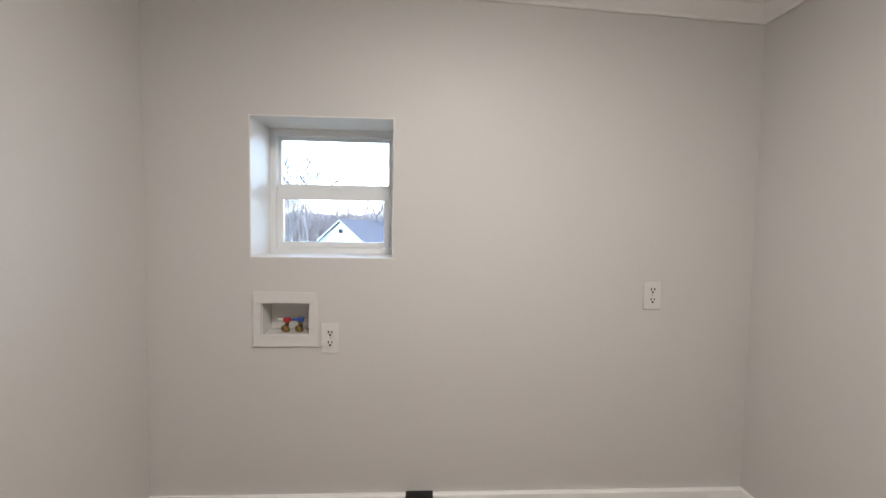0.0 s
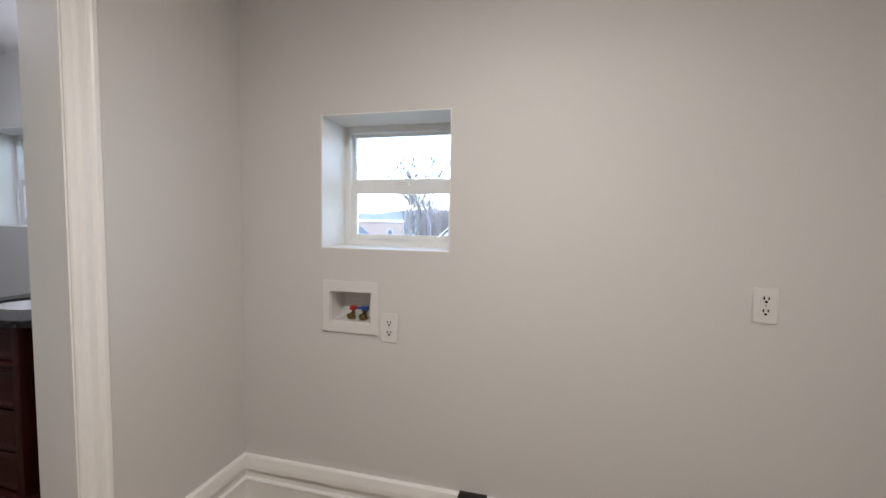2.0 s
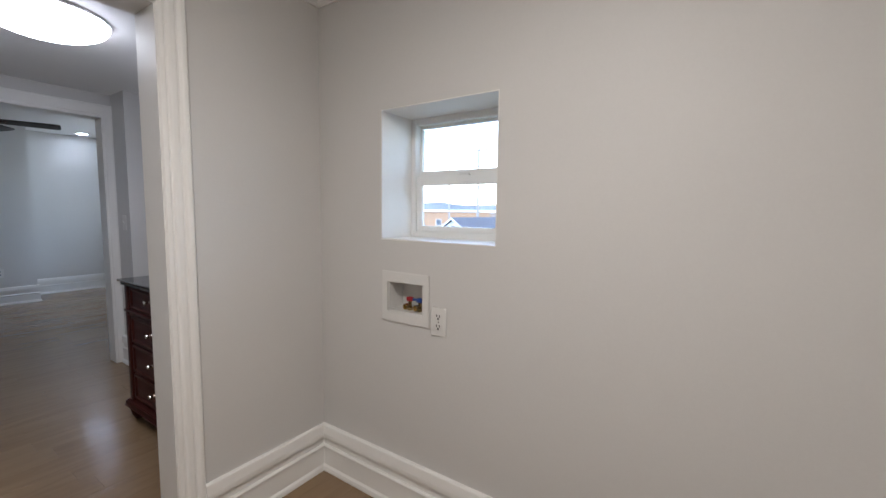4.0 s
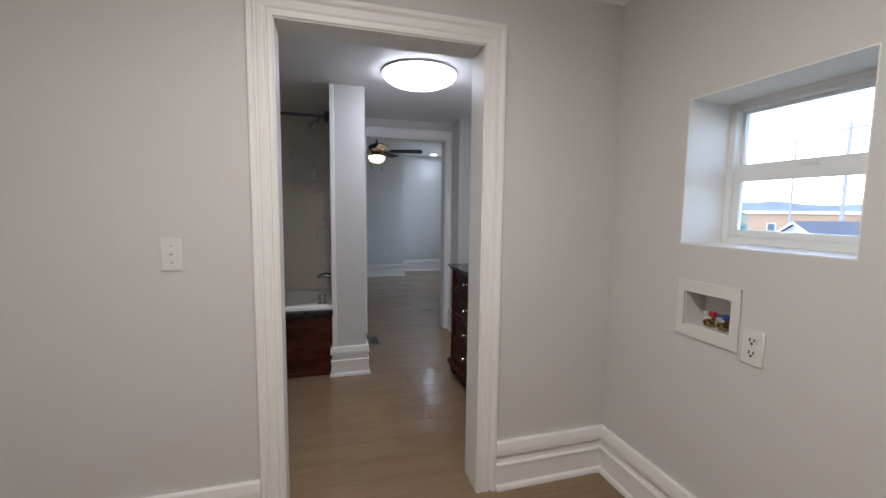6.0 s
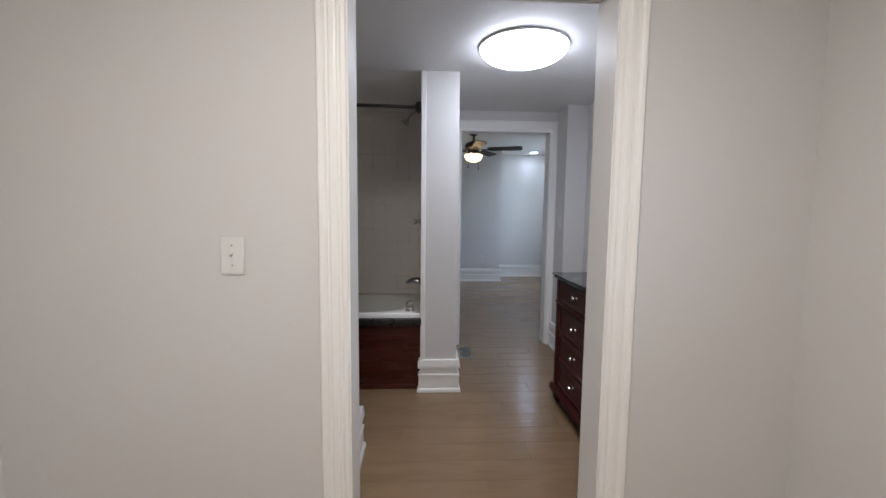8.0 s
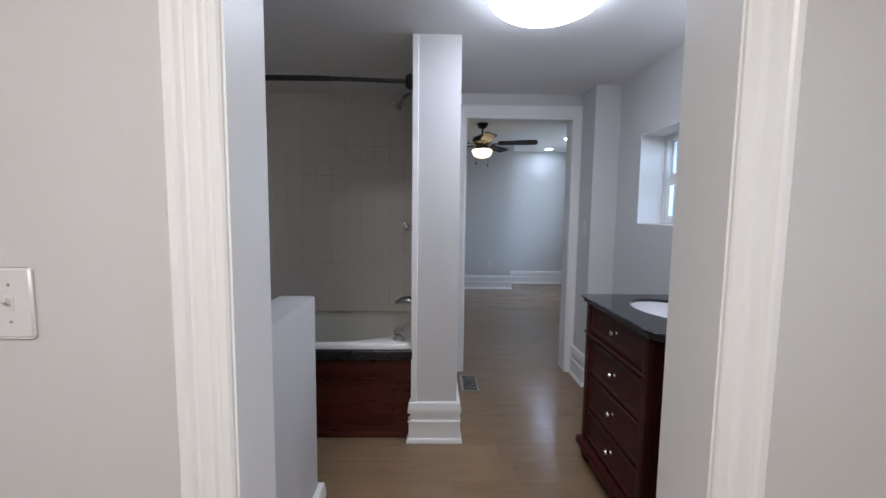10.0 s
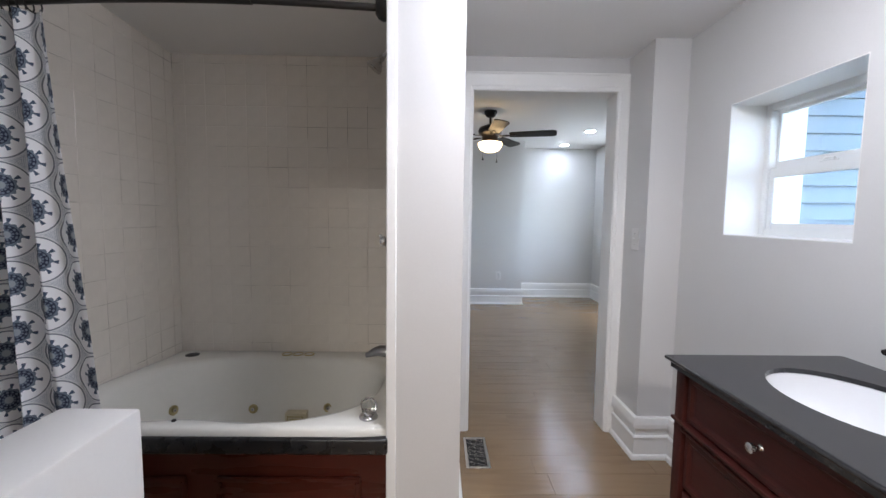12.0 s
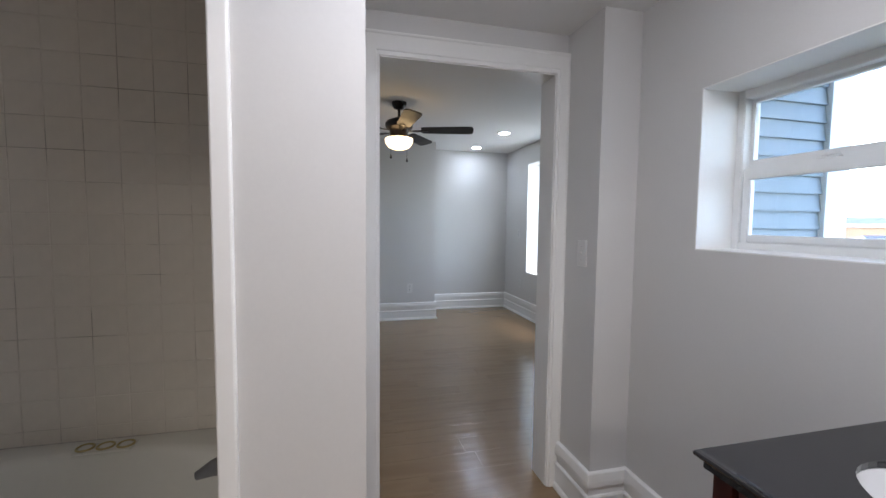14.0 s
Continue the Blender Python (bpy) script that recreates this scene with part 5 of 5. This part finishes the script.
house(-8.4, 44.4, 62, 3.1, 11, -0.35, 1.95, "house", "shingle", "white gabled house with a grey shingle roof")
house(-20.6, 34.2, 88, 2.6, 9, -1.2, 0.62, "house", "shingle", "pale gabled house with a blue-grey roof")
block(-56, 70, -40, 81, 18, 1.3, "tan", "long tan brick building with a white flat roof")
block(-40.5, 80.2, -30, 85, 14, 1.2, "brick", "pale brick building with a white flat roof")
block(-78, 60, -62, 72, 14, 0.9, "tan", "tan brick building with a white flat roof")


def bare_tree(x, y, h, seed, label):
    t = thing("bare_tree", label, "tree", (x, y, GZ), "bare trees outside")
    rnd = random.Random(seed)
    bm, tw = bmesh.new(), bmesh.new()

    def limb(p, d, ln, r, depth):
        pts, rs = [p], [r]
        for k in range(3):
            d = (d + Vector((rnd.uniform(-.22, .22), rnd.uniform(-.22, .22), rnd.uniform(-.02, .2)))).normalized()
            pts.append(pts[-1] + d * ln / 3)
            rs.append(max(0.035, r * (1 - 0.17 * (k + 1))))
        tube(bm if depth < 2 else tw, pts, rs, 6 if depth < 2 else 4)
        if depth < 4:
            for k in range(4 if depth < 2 else 3):
                i = rnd.choice((1, 2, 3)) if depth else rnd.choice((2, 3))
                a = rnd.uniform(0, 2 * math.pi)
                nd_ = (d + 0.85 * Vector((math.cos(a), math.sin(a), rnd.uniform(0, 0.5)))).normalized()
                limb(pts[i], nd_, ln * rnd.uniform(0.55, 0.75), rs[i] * 0.58, depth + 1)

    limb(Vector((x, y, GZ)), Vector((0, 0, 1)), h * 0.42, h * 0.011, 0)
    part("trunk", bm, "bark", t)
    part("twigs", tw, "bark", t, "fine bare twigs")


bare_tree(-10.5, 40, 13.5, 3, "tall bare tree without leaves")
bare_tree(-13.2, 41, 14.0, 5, "tall bare tree without leaves")
bare_tree(-14.5, 46, 12.5, 8, "tall bare tree without leaves")
bare_tree(-4.5, 50, 14, 12, "tall bare tree without leaves")
bare_tree(-18, 52, 12, 15, "tall bare tree without leaves")
bm = bmesh.new()
rnd = random.Random(21)
for k in range(520):
    x, y = rnd.uniform(-19, 2), rnd.uniform(53, 68)
    h = rnd.uniform(5.2, 8.4)
    lean = Vector((rnd.uniform(-0.12, 0.12), rnd.uniform(-0.1, 0.1), 1))
    foot = Vector((x, y, GZ))
    tube(bm, [foot, foot + lean * h * 0.5, foot + lean * h], [0.07, 0.05, 0.02], 4)
    for q in range(7):
        f = rnd.uniform(0.35, 0.9)
        a = rnd.uniform(0, 2 * math.pi)
        p = foot + lean * h * f
        d = Vector((math.cos(a), math.sin(a), rnd.uniform(0.7, 1.6))).normalized()
        tube(bm, [p, p + d * rnd.uniform(1.0, 2.4)], [0.035, 0.015], 3)
tagged(part("thicket", bm, "thicket", None, "dense grey-brown thicket of bare saplings behind the house"), category="trees", kind="stuff")

ev = thing("evergreen_tree", "dense dark green evergreen tree", "tree", (-15.35, 19.75, GZ))
part("trunk", lathe(bmesh.new(), [(0.2, 0), (0.12, 4), (0.03, 7.4)], (-15.35, 19.75, GZ), n=10), "bark", ev, "", True)
bm = bmesh.new()
rnd = random.Random(2)
for k in range(3600):
    f = rnd.random() ** 0.8
    z = GZ + 0.5 + f * 7.1
    R = (2.3 * (1 - f) ** 0.75 + 0.05) * (0.55 + 0.5 * rnd.random())
    a = rnd.uniform(0, 2 * math.pi)
    c = Vector((-15.35 + R * math.cos(a), 19.75 + R * math.sin(a), z))
    o = Vector((math.cos(a), math.sin(a), rnd.uniform(-0.5, 0.2))).normalized()
    s = o.cross(Vector((0, 0, 1))).normalized()
    ln, w = rnd.uniform(0.25, 0.5), rnd.uniform(0.08, 0.16)
    v = [bm.verts.new(p) for p in (c - o * ln * 0.4 + s * w, c - o * ln * 0.4 - s * w, c + o * ln * 0.6, c + Vector((0, 0, 0.12)))]
    for i, j, m in ((0, 1, 3), (1, 2, 3), (2, 0, 3), (0, 2, 1)):
        bm.faces.new((v[i], v[j], v[m]))
lathe(bm, [(1.7, 0.4), (1.75, 1.2), (1.35, 3.4), (0.75, 5.6), (0.1, 7.3)], (-15.35, 19.75, GZ), n=24)
part("crown", bm, "needles", ev, "clumps of evergreen needles")


def pole(x, y, top):
    t = thing("utility_pole", "weathered wooden utility pole with a crossarm", "utility pole", (x, y, GZ), "utility poles")
    part("post", lathe(bmesh.new(), [(0.17, 0), (0.12, top - GZ)], (x, y, GZ), n=12), "wood_pole", t, "", True)
    part("crossarm", box(x - 1.1, y - 0.06, top - 0.7, x + 1.1, y + 0.06, top - 0.55, 0.01), "wood_pole", t)
    for dx in (-0.9, -0.4, 0.4, 0.9):
        part("insulator", lathe(bmesh.new(), [(0.04, 0), (0.06, 0.08), (0.03, 0.16)], (x + dx, y, top - 0.55), n=10), "plastic", t, "", True)


pole(-21.0, 39.8, 8.6)
pole(-38.0, 60, 11.5)

# ---- pieces: siding boards, wall tiles, floor planks ----
ext = tagged(new("wall_exterior"), "blue-grey lap siding wall with white corner boards", "wall", kind="structure")
ext.location = (-3.1, 2.25, 0)
ORIGIN[ext.name] = Vector((-3.1, 2.25, 0))
bm = box(-3.0995, 3.43, -0.4, -3.06, 3.60, 3.4, 0.004)
part("corner_board", bm, "ext_white", ext, "white corner board")
part("trim_board", box(-3.0995, 2.69, -0.4, -3.055, 2.83, 3.4, 0.004), "ext_white", ext, "white vertical trim board")
me = None
for k in range(34):
    z = 0.2 + 0.098 * k
    if me is None:
        me = finish(rings_bm(bmesh.new(), [[(0, y, 0), (0.020, y, 0), (0.020, y, 0.008), (0.004, y, 0.108), (0, y, 0.108)] for y in (0.0, 1.18)]), "lap_board", "siding")
    ob = new("lap_board", me)
    ob.parent = ext
    ob.location = (0.0005, 0.0, z)

TP = 0.1085
tile_bm = bmesh.new()
g = 0.0008
rings_bm(tile_bm, [[(-0.003, 0.0, 0.0), (-0.003, TP - 2 * g, 0), (-0.003, TP - 2 * g, TP - 2 * g), (-0.003, 0, TP - 2 * g)],
                   [(-0.0002, 0.0, 0.0), (-0.0002, TP - 2 * g, 0), (-0.0002, TP - 2 * g, TP - 2 * g), (-0.0002, 0, TP - 2 * g)],
                   [(0.0008, 0.0015, 0.0015), (0.0008, TP - 2 * g - 0.0015, 0.0015), (0.0008, TP - 2 * g - 0.0015, TP - 2 * g - 0.0015), (0.0008, 0.0015, TP - 2 * g - 0.0015)]])
tile_me = finish(tile_bm, "wall_tile", "tile")
back = bpy.data.objects["wall_tub_back"]
side = bpy.data.objects["wall_bath_south"]
part_wall = bpy.data.objects["wall_partition"]
shell("trim_tile_backing_back", box(-3.0385, -0.6498, 0.3, -3.036, 0.6198, H1), "tile_grout", "grout behind the back wall tiles")
shell("trim_tile_backing", box(-3.036, -0.6498, 0.3, -2.10, -0.6475, H1), "tile_grout", "grout behind the side wall tiles")
shell("trim_tile_backing_end", box(-3.036, 0.6175, 0.3, -2.115, 0.6198, H1), "tile_grout", "grout behind the end wall tiles")
rnd = random.Random(9)


def lay(par, loc, rz, w=1.0, h=1.0):
    ob = new("wall_tile", tile_me)
    ob.parent = par
    ob.matrix_basis = pose(*loc, rnd.uniform(-0.07, 0.07), rnd.uniform(-0.07, 0.07), rz + rnd.uniform(-0.07, 0.07)) @ Matrix.Diagonal((1, w, h, 1))


ZT = 0.5535
for j in range(-1, 15):
    z = ZT + j * TP
    hh = 1.0 if z + TP < H1 else (H1 - z) / TP
    for i in range(12):
        y = 0.612 - (i + 1) * TP
        w = 1.0 if y > -0.64 else (y + TP + 0.6462) / TP
        lay(back, (-3.0354, max(y, -0.6462), z), 0, w, hh)
    for i in range(9):
        w = 1.0 if i < 8 else 0.572
        lay(side, (-2.10 - i * TP - 0.004, -0.6471, z), 90, w, hh)
joined = bmesh.new()
for j in range(15):
    for i in range(8):
        x, z = -2.12 - i * TP, ZT + j * TP
        rings_bm(joined, [[(x, 0.618, z), (x - TP + 2 * g, 0.618, z), (x - TP + 2 * g, 0.618, z + TP - 2 * g), (x, 0.618, z + TP - 2 * g)],
                          [(x, 0.611, z), (x - TP + 2 * g, 0.611, z), (x - TP + 2 * g, 0.611, z + TP - 2 * g), (x, 0.611, z + TP - 2 * g)]])
tagged(part("wall_tiles", joined, "tile", part_wall), kind="stuff")

PW, PL = 0.155, 0.61
plank_me = {}


def plank_mesh(w, l):
    key = (round(w, 3), round(l, 3))
    if key not in plank_me:
        e = 0.0006
        plank_me[key] = finish(rings_bm(bmesh.new(), [[(0, 0, -0.003), (w, 0, -0.003), (w, l, -0.003), (0, l, -0.003)], [(0, 0, -0.0001), (w, 0, -0.0001), (w, l, -0.0001), (0, l, -0.0001)],
                                                      [(e, e, 0), (w - e, e, 0), (w - e, l - e, 0), (e, l - e, 0)]], cap0=False), "plank", "floor")
    return plank_me[key]


far_bm = bmesh.new()
x_rows = [-1.31 + PW * k for k in range(-39, 20)]
for k, xa in enumerate(x_rows):
    xb = xa + PW
    ya0 = 0.73 + 0.2033 * (k % 3) + 0.05 * ((k * 7) % 5) - 6 * PL
    lo, hi = (-0.72, 1.875) if xa > XW - 0.2 else ((-0.65, 2.03) if xa > -3.2 else (-1.35, 3.25))
    for n in range(14):
        y0 = max(lo, ya0 + n * PL)
        y1 = min(hi, ya0 + (n + 1) * PL)
        x0, x1 = max(xa, -7.23), min(xb, 1.75)
        if y1 - y0 < 0.02 or x1 - x0 < 0.02:
            continue
        if xa > -2.3 and xb < -2.15 + 0.2 and y1 < 0.5 and xa < -2.2:
            continue
        j = 0.0005
        if x0 > -5.6 and y1 > 0.2 or x0 > -0.7:
            ob = new("plank", plank_mesh(x1 - x0 - 2 * j, y1 - y0 - 2 * j))
            ob.parent = floor
            ob.location = (x0 + j, y0 + j, 0.0)
        else:
            rings_bm(far_bm, [[(x0 + j, y0 + j, -0.003), (x1 - j, y0 + j, -0.003), (x1 - j, y1 - j, -0.003), (x0 + j, y1 - j, -0.003)],
                              [(x0 + j, y0 + j, -0.0003), (x1 - j, y0 + j, -0.0003), (x1 - j, y1 - j, -0.0003), (x0 + j, y1 - j, -0.0003)]], cap0=False)
tagged(part("planks", far_bm, "floor", floor), kind="stuff")
